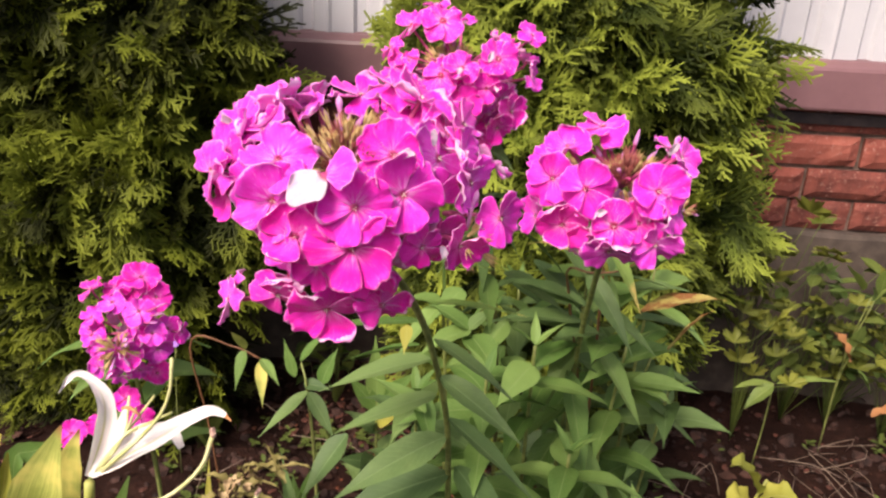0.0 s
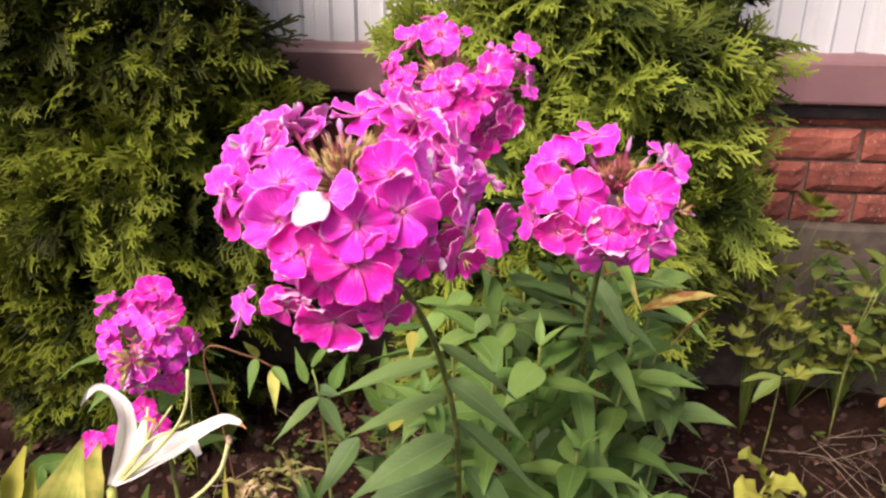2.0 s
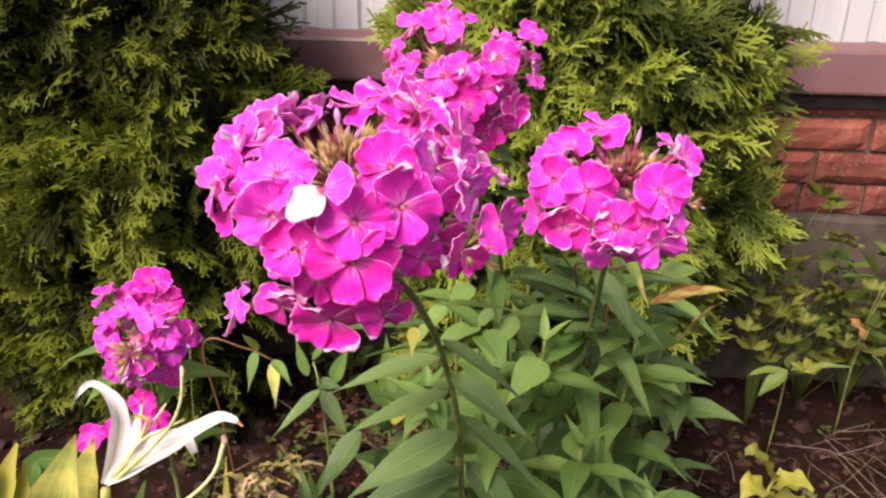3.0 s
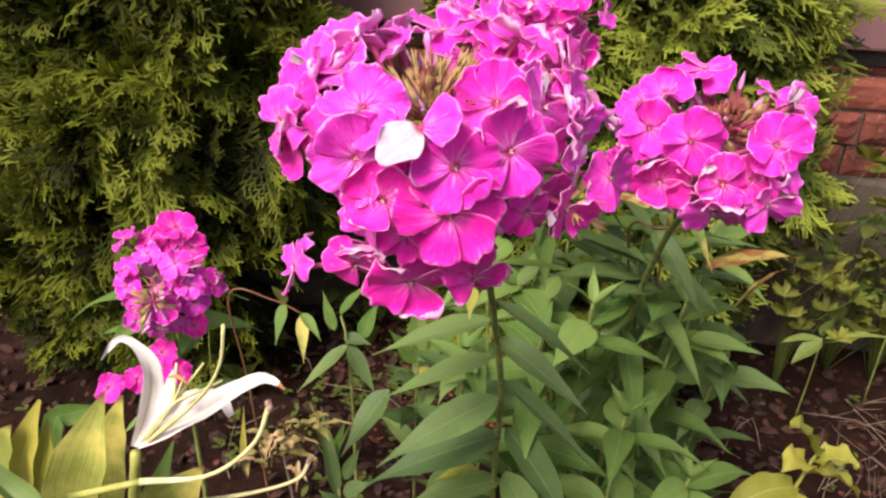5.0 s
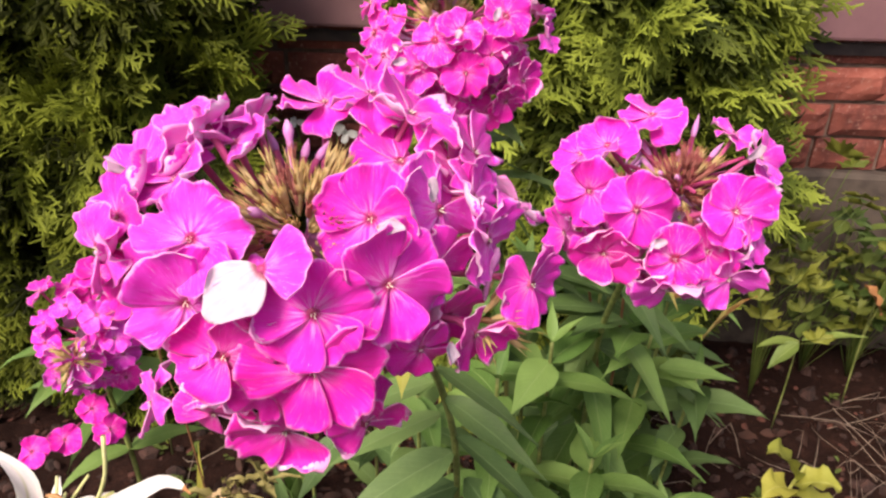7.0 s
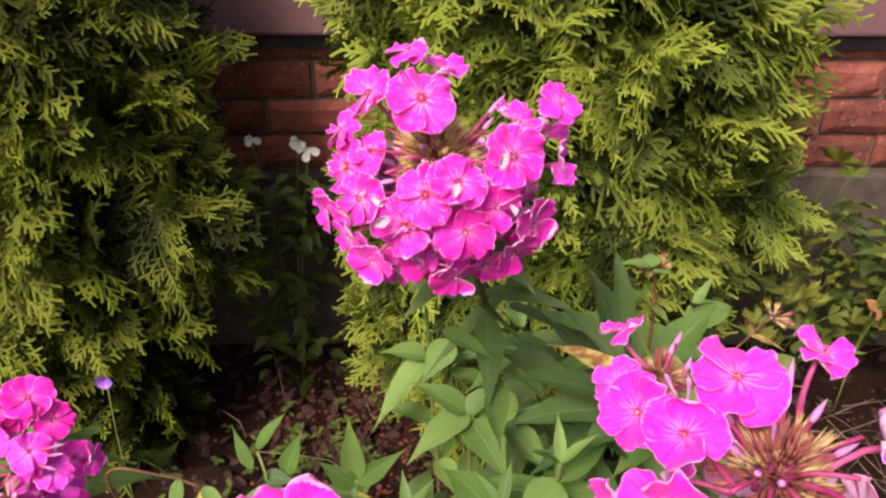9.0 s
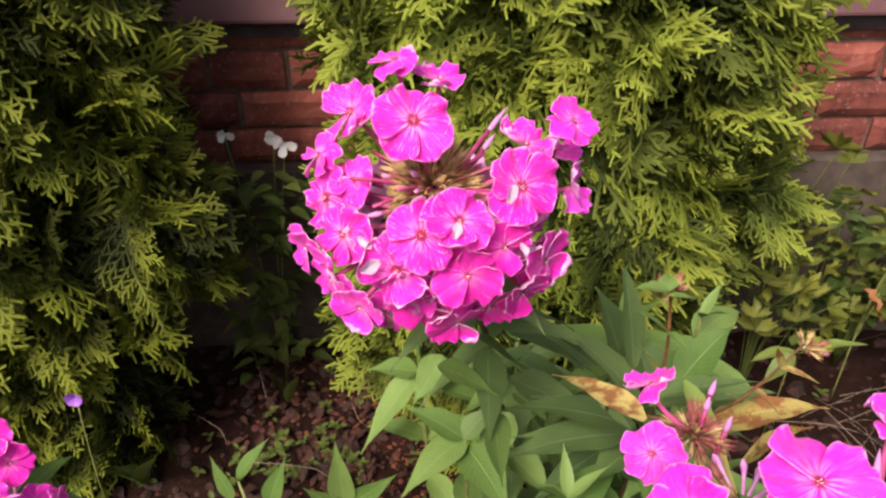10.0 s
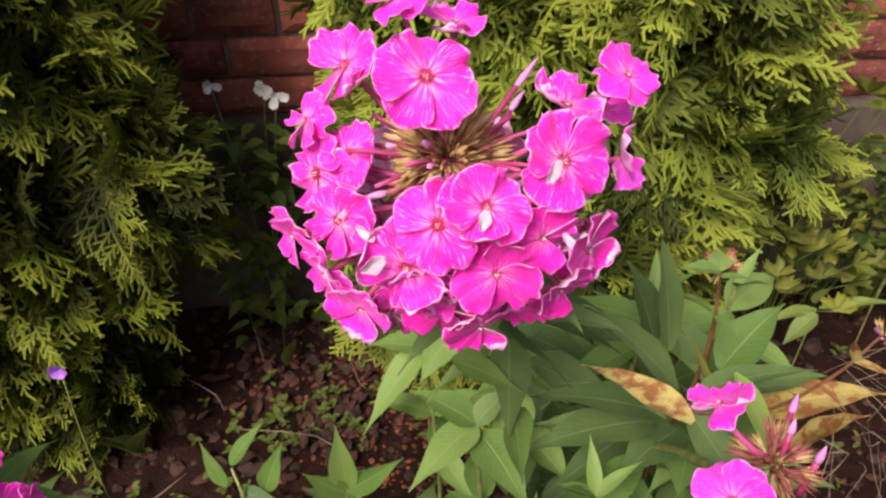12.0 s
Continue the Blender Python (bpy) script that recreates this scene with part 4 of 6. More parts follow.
floret(right, (0.320, 0.774, 0.765), (-0.32, 0.55, 0.69), 0.026, (0.338, 0.765, 0.745), rng)
floret(right, (0.311, 0.735, 0.764), (-0.55, -0.35, 0.60), 0.027, (0.336, 0.760, 0.744), rng, "lilac")
set_leaves(right, [(372, 960, 476, 396, 884, 370, 35), (449, 971, 462, 525, 954, 462, 29), (376, 976, 418, 283, 935, 353, 35), (377, 970, 384, 437, 907, 321, 40), (398, 961, 516, 446, 876, 455, 35), (372, 977, 378, 324, 931, 296, 39), (378, 963, 350, 408, 913, 293, 32)], LEAF_LIGHT, rng, 0.06)
set_leaves(right, [(387, 906, 586, 448, 870, 550, 25), (368, 884, 632, 410, 825, 578, 23), (440, 977, 541, 517, 977, 529, 25), (473, 987, 425, 525, 972, 389, 28), (382, 977, 505, 309, 962, 444, 38), (378, 982, 495, 347, 945, 429, 37), (376, 949, 540, 291, 961, 533, 28), (375, 923, 577, 300, 956, 587, 24), (374, 890, 643, 447, 898, 648, 18), (377, 902, 622, 464, 923, 606, 19), (380, 968, 489, 451, 975, 449, 31)], LEAF, rng, 0.06)
set_leaves(right, [(386, 880, 666, 413, 834, 617, 16)], LEAF_TIPPED, rng, 0.05)

# the stem that stands behind, with the head seen from close by at the end
rng = random.Random(63)
back = thing("phlox", (0.305, 1.032, 0.000), "upright leafy phlox stem with a ruffled ring of bright magenta florets", "phlox", PHLOX)
back_line = curve_points([(0.305, 1.06, -0.02), (0.300, 1.055, 0.32), (0.280, 0.990, 0.57), (0.254, 0.890, 0.72), (0.232, 0.852, 0.795)], 41)
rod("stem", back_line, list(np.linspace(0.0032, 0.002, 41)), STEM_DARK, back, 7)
placed_florets(back, BACK, [(-14, -16, 52, 34, 5, -82, 57, 18), (-43, 13, 44, 32, -47, -47, 75, 30), (-12, -48, 14, 30, -3, -77, 63, 0), (-23, -45, -6, 35, -14, -96, 25, 18), (-48, -17, -4, 30, -54, -78, 32, 50), (-56, -3, 8, 35, -73, -53, 43, 20), (-43, -4, 17, 23, -19, -51, 84, 0), (-59, 5, 26, 23, -72, -18, 67, 40), (4, -47, 20, 29, 11, -83, 55, 40), (32, -30, 26, 36, 30, -74, 61, 10), (24, -45, 5, 27, 25, -96, 11, 54), (8, -50, -6, 31, 3, -100, 2, 0)], 'rayed rayed rayed rayed rayed rayed rayed rayed rayed rayed deep deep', rng, 1.08)
placed_florets(back, BACK, [(46, -26, -16, 32, 71, -70, -2, 20), (35, -33, -29, 27, 38, -87, -33, 40), (-10, -37, -33, 34, -5, -94, -34, 50), (4, -39, -41, 28, 5, -90, -42, 18), (-41, -34, -34, 26, -40, -90, -17, 18), (-54, -26, -23, 27, -75, -66, -9, 54), (59, 0, 43, 24, 44, -43, 79, 30), (57, 17, 21, 23, 29, -2, 96, 0), (61, -2, 9, 25, 80, -48, 37, 0), (-22, 36, 61, 24, -17, -18, 97, 0), (0, 48, 46, 27, 12, 0, 99, 20), (36, -9, 36, 29, 20, -8, 98, 50)], 'deep deep deep deep bright bright bright bright lilac bright bright rayed', rng, 1.08)
placed_florets(back, BACK, [(-66, -14, -13, 25, -82, -57, 7, 0), (-31, -26, -43, 27, -15, -97, -22, 0), (20, -29, -40, 27, 15, -90, -42, 30)], 'bright bright deep', rng, 1.08)
buds(back, (0.227, 0.850, 0.824), 170, 0.95, rng, 0.06, 0.0135, (0.0, -0.35, 1), 0.0085)
folded_petals(back, BACK, [(25, -44, 25, 10, 19, 50, 84), (-29, -48, 1, 12, -95, -21, -22), (-40, -39, 8, 9, 92, -17, -36), (31, -46, 8, 8, 7, -60, -80), (4, -51, 22, 9, -35, -50, -79), (-55, 6, 27, 7, 83, -17, -54)], rng)
spokes(back, (0.228, 0.848, 0.820), 15, 0.036, 0.014, rng)
fill_florets(back, BACK, 22, 0.043, rng, "rayed", 0.031, top=-0.05)
for root, tip in (((0.236, 0.854, 0.826), (0.267, 0.890, 0.848)), ((0.240, 0.854, 0.824), (0.260, 0.878, 0.839)), ((0.222, 0.852, 0.823), (0.197, 0.856, 0.824)), ((0.222, 0.844, 0.818), (0.194, 0.834, 0.818)), ((0.230, 0.848, 0.830), (0.232, 0.850, 0.846))):
    tall_bud(back, root, tip)
pair_leaves(back, back_line, (0.70, 0.79, 0.87, 0.93), 0.070, 0.022, rng, droop=0.45, start=2.6)
for b, t, w, m in (((0.275, 0.920, 0.679), (0.217, 0.930, 0.596), 0.033, LEAF), ((0.282, 0.930, 0.666), (0.360, 0.970, 0.587), 0.029, LEAF), ((0.290, 0.970, 0.588), (0.365, 0.950, 0.549), 0.037, LEAF), ((0.276, 0.900, 0.708), (0.332, 0.950, 0.650), 0.021, LEAF)):
    leaf(back, b, t, w, m, arch=0.10, fold=0.2, wave=0.02, rng=rng)
for b, t, w, m in (((0.231, 0.892, 0.673), (0.270, 0.886, 0.651), 0.021, LEAF_LIGHT), ((0.262, 0.890, 0.689), (0.267, 0.900, 0.587), 0.023, LEAF), ((0.256, 0.885, 0.700), (0.304, 0.906, 0.630), 0.026, LEAF), ((0.255, 0.934, 0.647), (0.234, 0.935, 0.614), 0.020, LEAF), ((0.269, 0.908, 0.614), (0.278, 0.897, 0.550), 0.025, LEAF_LIGHT)):
    leaf(back, b, t, w, m, arch=0.10, fold=0.22, wave=0.02, rng=rng)
set_leaves(back, [(244, 1092, 507, 213, 1051, 484, 34), (241, 1089, 471, 299, 1057, 465, 35), (283, 1059, 499, 281, 1112, 503, 28), (307, 1136, 403, 272, 1115, 341, 29)], LEAF_LIGHT, rng, 0.06)
set_leaves(back, [(329, 1058, 568, 433, 1036, 479, 38), (296, 1045, 548, 388, 1023, 492, 32), (289, 1038, 539, 333, 1080, 530, 26), (408, 1054, 302, 355, 1075, 360, 44), (337, 1063, 276, 409, 1088, 313, 39)], LEAF, rng, 0.06)
set_leaves(back, [(297, 1016, 542, 254, 1014, 505, 30), (301, 1013, 506, 266, 984, 466, 36), (300, 1021, 451, 338, 979, 430, 38), (301, 1010, 535, 327, 979, 529, 29)], LEAF_LIGHT, rng, 0.06)

# the crimson head low by the dark thuja
rng = random.Random(74)
small = thing("phlox", (-0.146, 1.012, 0.000), "low phlox stem with a small crimson-magenta flower head", "phlox", PHLOX)
small_line = curve_points([(-0.146, 1.012, -0.020), (-0.144, 0.995, 0.260), (-0.139, 0.960, 0.430), (-0.134, 0.940, 0.492)], 31)
rod("stem", small_line, list(np.linspace(0.0036, 0.0022, 31)), STEM, small, 7)
placed_florets(small, SMALL, [(8, 28, 50, 37, 43, -48, 76, 0), (-15, 14, 43, 29, -4, -30, 95, 20), (-37, 2, 45, 31, -30, -15, 94, 0), (24, 25, 28, 33, 70, -54, 46, 40), (-2, 22, 36, 30, 34, -58, 74, 10), (-11, -6, 34, 30, 21, -55, 81, 30), (20, -11, 28, 31, 48, -60, 64, 0), (-34, -10, 16, 27, -32, -70, 64, 20), (-32, -19, -1, 30, -11, -88, 47, 0), (-18, -29, -12, 28, 2, -99, 10, 10), (-20, -33, -32, 27, -5, -98, -21, 30), (11, -29, -18, 34, 40, -91, 10, 18)], 'deep deep deep deep deep lilac lilac bright bright lilac lilac bright', rng, 1.12)
placed_florets(small, SMALL, [(31, 0, -24, 30, 61, -79, 11, 0), (38, 14, -5, 32, 69, -53, 49, 20), (53, 17, -9, 25, 99, -10, 14, 0), (31, -9, 1, 28, 48, -67, 56, 50), (-2, -29, -43, 27, 22, -77, -60, 0), (17, -18, -41, 27, 41, -81, -42, 20)], 'lilac bright bright lilac lilac lilac', rng, 1.12)
buds(small, (-0.119, 0.890, 0.503), 34, 1.0, rng, 0.2, 0.015, (0, -0.8, 0.6), 0.006)
fill_florets(small, SMALL, 8, 0.028, rng, "bright", 0.026, 0.2)
rod("side_stalk", [small_line[-1], (-0.136, 0.948, 0.503), (-0.140, 0.955, 0.514)], 0.0014, STEM, small, steps=6)
for p, n in (((-0.101, 0.938, 0.446), (0.46, -0.74, 0.49)), ((-0.129, 0.911, 0.426), (0.29, -0.72, 0.63)), ((-0.111, 0.905, 0.405), (0.51, -0.68, 0.53)), ((-0.172, 0.867, 0.406), (0.20, -0.75, 0.63)), ((-0.148, 0.885, 0.407), (0.42, -0.72, 0.55))):
    floret(small, p, n, 0.034, V(*p) + V(0.0, 0.05, -0.010), rng, "deep")
for root, tip in (((-0.105, 0.915, 0.532), (-0.062, 0.898, 0.560)), ((-0.104, 0.912, 0.530), (-0.068, 0.902, 0.545)), ((-0.105, 0.910, 0.526), (-0.072, 0.892, 0.538))):
    tall_bud(small, root, tip)
pair_leaves(small, small_line, (0.42, 0.54, 0.66, 0.76, 0.85, 0.92), 0.10, 0.028, rng, LEAF_LIGHT, droop=0.3, start=0.2)

# leafy stems without flowers that fill the clump
rng = random.Random(85)
for bx, by, tx, ty, tz in ((0.219, 1.003, 0.203, 0.901, 0.469), (0.295, 0.985, 0.277, 0.869, 0.517), (0.352, 1.004, 0.325, 0.890, 0.544), (0.428, 1.042, 0.439, 0.981, 0.502), (0.486, 1.061, 0.505, 1.013, 0.424), (0.360, 0.940, 0.370, 0.865, 0.432), (0.446, 0.968, 0.464, 0.913, 0.317), (0.382, 1.098, 0.393, 1.025, 0.594), (0.468, 1.118, 0.479, 1.070, 0.564), (0.325, 1.136, 0.318, 1.112, 0.506), (0.36, 1.22, 0.37, 1.18, 0.31), (0.46, 1.16, 0.50, 1.10, 0.42), (0.40, 1.20, 0.42, 1.12, 0.47)):
    shoot = thing("phlox_shoot", (bx, by, 0.0), "flowerless leafy phlox shoot with pointed mid-green leaves", "phlox shoot", "leafy phlox shoots")
    line = curve_points([(bx, by, -0.02), ((bx + tx) / 2 + rng.uniform(-0.01, 0.01), by * 0.6 + ty * 0.4, tz * 0.5), (tx, ty, tz)], 21)
    rod("stem", line, list(np.linspace(0.0034, 0.0018, 21)), STEM, shoot)
    pair_leaves(shoot, line, (0.30, 0.43, 0.56, 0.69, 0.80, 0.90, 0.97), 0.10, 0.027, rng, rng.choice((LEAF, LEAF, LEAF_LIGHT, LEAF_LIGHT)), start=rng.uniform(0, 3), droop=0.35)
    for k in range(4):
        a = rng.uniform(0, 6.3)
        leaf(shoot, line[-1], line[-1] + V(math.cos(a) * 0.03, math.sin(a) * 0.03, 0.025), 0.010, LEAF_LIGHT, arch=0.1, rng=rng)
for px, py, pz, rosette in ((0.222, 1.10, 0.476, (((0.219, 1.100, 0.480), (0.214, 1.100, 0.565), 0.025, LEAF_LIGHT), ((0.219, 1.100, 0.480), (0.168, 1.100, 0.485), 0.030, LEAF_LIGHT), ((0.219, 1.100, 0.480), (0.160, 1.060, 0.409), 0.031, LEAF_LIGHT), ((0.219, 1.100, 0.480), (0.256, 1.120, 0.424), 0.024, LEAF_LIGHT))), (0.260, 0.978, 0.504, (((0.256, 0.988, 0.504), (0.205, 1.007, 0.525), 0.029, LEAF_LIGHT), ((0.256, 0.988, 0.504), (0.202, 0.934, 0.496), 0.030, LEAF_LIGHT), ((0.258, 0.984, 0.499), (0.290, 0.921, 0.484), 0.038, LEAF_LIGHT), ((0.256, 0.988, 0.504), (0.285, 1.003, 0.526), 0.022, LEAF)))):
    shoot = thing("phlox_shoot", (px, py + 0.03, 0.0), "young phlox shoot topped by a cross of light green leaves", "phlox shoot", "leafy phlox shoots")
    line = curve_points([(px, py + 0.03, -0.02), (px + 0.01, py + 0.02, pz * 0.5), rosette[0][0]], 15)
    rod("stem", line, list(np.linspace(0.003, 0.0018, 15)), STEM, shoot)
    for b, t, w, m in rosette:
        leaf(shoot, b, t, w, m, arch=0.12, fold=0.25, wave=0.02, rng=rng)
    pair_leaves(shoot, line, (0.45, 0.65, 0.82), 0.07, 0.024, rng, LEAF_LIGHT, start=rng.uniform(0, 3), droop=0.3)


# ---- wilted lily with yellowing leaves ----
rng = random.Random(96)
lily = thing("lily", (-0.016, 0.633, 0.000), "fading white lily with curled petals and long bare pistils", "lily")
lily_line = curve_points([(-0.016, 0.632, -0.020), (-0.009, 0.614, 0.327), (0.001, 0.591, 0.503), (0.016, 0.582, 0.591)], 21)
rod("stem", lily_line, list(np.linspace(0.006, 0.0032, 21)), LILY_STEM, lily, 8)


def broad(parent, pts, widths, mat, name, label="", fold=0.3, face=(0.2, -1, 0.4), rows=15, brown=None, wave=0.0):
    """A petal or leaf laid along a curved line, with its width at even steps."""
    o = parent.matrix_basis.translation
    line = curve_points(pts, rows)
    ws = [float(w) for w in np.interp(np.linspace(0, 1, rows), np.linspace(0, 1, len(widths)), widths)]
    verts, uvs, faces, slots = [], [], [], []
    for k, p in enumerate(line):
        t = (line[min(k + 1, rows - 1)] - line[max(k - 1, 0)]).normalized()
        a = t.cross(Vector(face)).normalized()
        n = a.cross(t)
        for j in (-1, -0.6, -0.2, 0.2, 0.6, 1):
            rip = wave * math.sin(k * 1.3 + j * 2) * abs(j)
            verts.append(p - o + a * ws[k] * 0.5 * j + n * (fold * ws[k] * 0.5 * j * j + rip))
            uvs.append((k / (rows - 1), 0.5 + 0.5 * j))
    for k in range(rows - 1):
        for j in range(5):
            i = k * 6 + j
            faces.append((i, i + 1, i + 7, i + 6))
            slots.append(1 if brown and k > rows - brown else 0)
    return put(name, mesh(name, verts, faces, [mat, LILY_BROWN], uvs, slots), parent, label)


broad(lily, [(0.016, 0.581, 0.597), (0.024, 0.585, 0.617), (0.029, 0.588, 0.636), (0.029, 0.590, 0.652), (0.023, 0.591, 0.663), (0.015, 0.591, 0.668), (0.010, 0.587, 0.666), (0.006, 0.581, 0.659)], [0.0036, 0.0116, 0.0136, 0.0108, 0.0060, 0.0040, 0.0034, 0.0010], LILY_PETAL, "petal", face=(0.75, -0.6, 0.5), fold=0.45, rows=21, wave=0.0008)
broad(lily, [(0.017, 0.585, 0.595), (0.024, 0.597, 0.608), (0.029, 0.607, 0.618), (0.031, 0.615, 0.631)], [0.0040, 0.0113, 0.0099, 0.0010], LILY_PETAL, "petal", "mauve-flushed inner petal", face=(-0.3, -0.9, 0.5), fold=0.4, wave=0.0009)
broad(lily, [(0.019, 0.581, 0.597), (0.035, 0.589, 0.606), (0.053, 0.599, 0.614), (0.069, 0.609, 0.622), (0.085, 0.616, 0.629), (0.095, 0.616, 0.628), (0.102, 0.613, 0.625)], [0.0046, 0.0126, 0.0140, 0.0122, 0.0074, 0.0046, 0.0010], LILY_PETAL, "petal", "white petal with a browned tip", face=(-0.35, -0.75, 0.75), fold=0.3, rows=19, brown=4, wave=0.0010)
broad(lily, [(0.016, 0.588, 0.592), (0.031, 0.602, 0.605), (0.042, 0.612, 0.614), (0.049, 0.615, 0.615)], [0.0040, 0.0113, 0.0086, 0.0013], LILY_PETAL, "petal", face=(-0.3, -0.6, 0.8), fold=0.4, wave=0.0008)
broad(lily, [(0.031, 0.609, 0.600), (0.047, 0.621, 0.608), (0.057, 0.622, 0.605), (0.064, 0.618, 0.596)], [0.0033, 0.0080, 0.0086, 0.0046], LILY_PETAL, "petal", face=(0.2, -0.8, 0.6), fold=0.5, wave=0.0010)
for e in ((0.051, 0.587, 0.648), (0.060, 0.595, 0.653), (0.054, 0.580, 0.639), (0.069, 0.598, 0.639), (0.044, 0.594, 0.652)):
    rod("stamen", [(0.019, 0.584, 0.596), (0.040, 0.587, 0.625), e], [0.0014, 0.001, 0.0008], LILY_PISTIL, lily, steps=7)
rod("anther", [(0.044, 0.583, 0.650), (0.051, 0.580, 0.653), (0.058, 0.578, 0.649)], [0.0008, 0.0014, 0.0006], LILY_BROWN, lily, steps=5, label="curled orange-brown anther")
rod("pistil", [(0.025, 0.583, 0.600), (0.060, 0.585, 0.636), (0.074, 0.585, 0.661), (0.078, 0.586, 0.687)], [0.0018, 0.0012, 0.0010, 0.0012], LILY_PISTIL, lily, 7, steps=12)


def spent_pistil(pts, radii, root):
    """What is left of a flower: green ovary, long curved style, brown three-lobed stigma."""
    rod("pedicel", root, 0.0024, LILY_STEM, lily, 7, steps=8)
    rod("ovary", pts[:2], radii[:2], LILY_STEM, lily, 8, steps=6)
    rod("style", pts[1:], radii[1:], LILY_PISTIL, lily, 7, "pale curved style", steps=14)
    tip = Vector(pts[-1])
    me = lumps([(tip - lily.matrix_basis.translation + V(rng.uniform(-0.002, 0.002), rng.uniform(-0.002, 0.002), rng.uniform(0, 0.002)), 0.0022, 0.9) for _ in range(3)], LILY_STIGMA, "stigma", 5)
    put("stigma", me, lily, "brown withered stigma")


spent_pistil([(-0.020, 0.560, 0.571), (0.027, 0.563, 0.587), (0.068, 0.565, 0.595), (0.096, 0.567, 0.620), (0.106, 0.570, 0.646)], [0.0024, 0.0023, 0.0013, 0.0012, 0.0015], [(-0.009, 0.608, 0.374), (-0.020, 0.580, 0.486), (-0.020, 0.560, 0.571)])
spent_pistil([(-0.029, 0.641, 0.475), (0.022, 0.644, 0.490), (0.067, 0.646, 0.504), (0.096, 0.648, 0.518), (0.105, 0.650, 0.534)], [0.0025, 0.0024, 0.0013, 0.0013, 0.0015], [(-0.010, 0.622, 0.317), (-0.027, 0.637, 0.410), (-0.029, 0.641, 0.475)])
for pts, ws, mt in (
    ([(-0.014, 0.626, 0.330), (-0.049, 0.620, 0.459), (-0.039, 0.591, 0.532), (-0.020, 0.585, 0.583), (-0.003, 0.592, 0.627)], [0.008, 0.014, 0.037, 0.033, 0.001], LEAF_LILY),
    ([(-0.014, 0.626, 0.330), (-0.042, 0.635, 0.444), (-0.024, 0.616, 0.536), (-0.017, 0.615, 0.576), (-0.008, 0.619, 0.604)], [0.008, 0.010, 0.020, 0.019, 0.001], LEAF_LILY),
    ([(-0.014, 0.626, 0.330), (-0.093, 0.616, 0.458), (-0.074, 0.596, 0.548), (-0.061, 0.593, 0.584), (-0.047, 0.594, 0.615)], [0.008, 0.008, 0.018, 0.016, 0.002], LEAF_YELLOW),
    ([(-0.014, 0.626, 0.330), (-0.088, 0.624, 0.450), (-0.067, 0.601, 0.534), (-0.055, 0.597, 0.568), (-0.049, 0.600, 0.595)], [0.008, 0.008, 0.016, 0.014, 0.001], LEAF_YELLOW),
    ([(-0.014, 0.626, 0.330), (-0.103, 0.608, 0.465), (-0.085, 0.588, 0.554), (-0.074, 0.587, 0.584), (-0.063, 0.585, 0.601)], [0.008, 0.008, 0.020, 0.017, 0.001], LEAF_LILY),
    ([(-0.014, 0.626, 0.330), (-0.054, 0.649, 0.428), (-0.006, 0.626, 0.487), (0.019, 0.623, 0.520), (0.038, 0.625, 0.544)], [0.008, 0.017, 0.044, 0.033, 0.001], LEAF_LILY),
    ([(-0.014, 0.626, 0.330), (-0.056, 0.552, 0.590), (-0.034, 0.544, 0.593), (-0.019, 0.537, 0.589), (-0.008, 0.531, 0.587)], [0.006, 0.006, 0.012, 0.010, 0.001], LEAF),
    ([(-0.014, 0.626, 0.330), (-0.049, 0.662, 0.409), (-0.025, 0.651, 0.471), (-0.012, 0.653, 0.496), (-0.000, 0.661, 0.531)], [0.008, 0.010, 0.017, 0.015, 0.001], LEAF_LIGHT),
    ([(-0.014, 0.626, 0.330), (-0.100, 0.665, 0.423), (-0.089, 0.656, 0.535), (-0.075, 0.663, 0.546), (-0.048, 0.660, 0.557)], [0.008, 0.008, 0.015, 0.017, 0.001], LEAF_LIGHT),
):
    broad(lily, pts, ws, mt, "leaf", fold=0.25, rows=17, wave=0.0006)

# ---- small side shoots between lily and clump ----
rng = random.Random(107)
SEEDLINGS = "young seedlings"
side = thing("seedling", (0.058, 1.055, 0.0), "thin young phlox seedling with pointed light green leaves", "seedling", SEEDLINGS)
rod("stem", [(0.058, 1.055, -0.02), (0.060, 1.03, 0.25), (0.058, 1.005, 0.392), (0.048, 1.018, 0.425)], [0.0026, 0.0022, 0.0016, 0.0012], STEM, side, steps=16)
set_leaves(side, [(46, 1022, 425, 79, 1034, 465, 19), (41, 1012, 407, 25, 1024, 454, 16), (74, 1011, 400, 93, 1025, 446, 22)], LEAF_LIGHT, rng, 0.04, (0, -0.6, 0.8))
set_leaves(side, [(58, 1005, 392, 4, 965, 345, 20), (115, 969, 358, 66, 920, 292, 36), (60, 1005, 391, 99, 973, 345, 23), (53, 1010, 401, 89, 1000, 399, 18)], LEAF, rng, 0.04, (0, -0.6, 0.8))
side = thing("seedling", (0.062, 0.932, 0.0), "low young phlox seedling with narrow blue-green leaves", "seedling", SEEDLINGS)
rod("stem", [(0.062, 0.932, -0.02), (0.062, 0.930, 0.12), (0.062, 0.926, 0.235)], [0.0024, 0.002, 0.0014], STEM, side, steps=10)
set_leaves(side, [(60, 925, 217, 16, 904, 205, 23), (66, 930, 226, 102, 932, 246, 23), (59, 928, 223, 31, 969, 326, 20), (64, 922, 211, 37, 922, 235, 20), (66, 938, 241, 84, 951, 284, 18)], LEAF, rng, 0.04, (0, -0.6, 0.8))
side = thing("seedling", (0.142, 1.06, 0.0), "young phlox seedling with upright pale green blade leaves", "seedling", SEEDLINGS)
line = curve_points([(0.142, 1.06, -0.02), (0.140, 1.05, 0.2), (0.142, 1.035, 0.37)], 17)
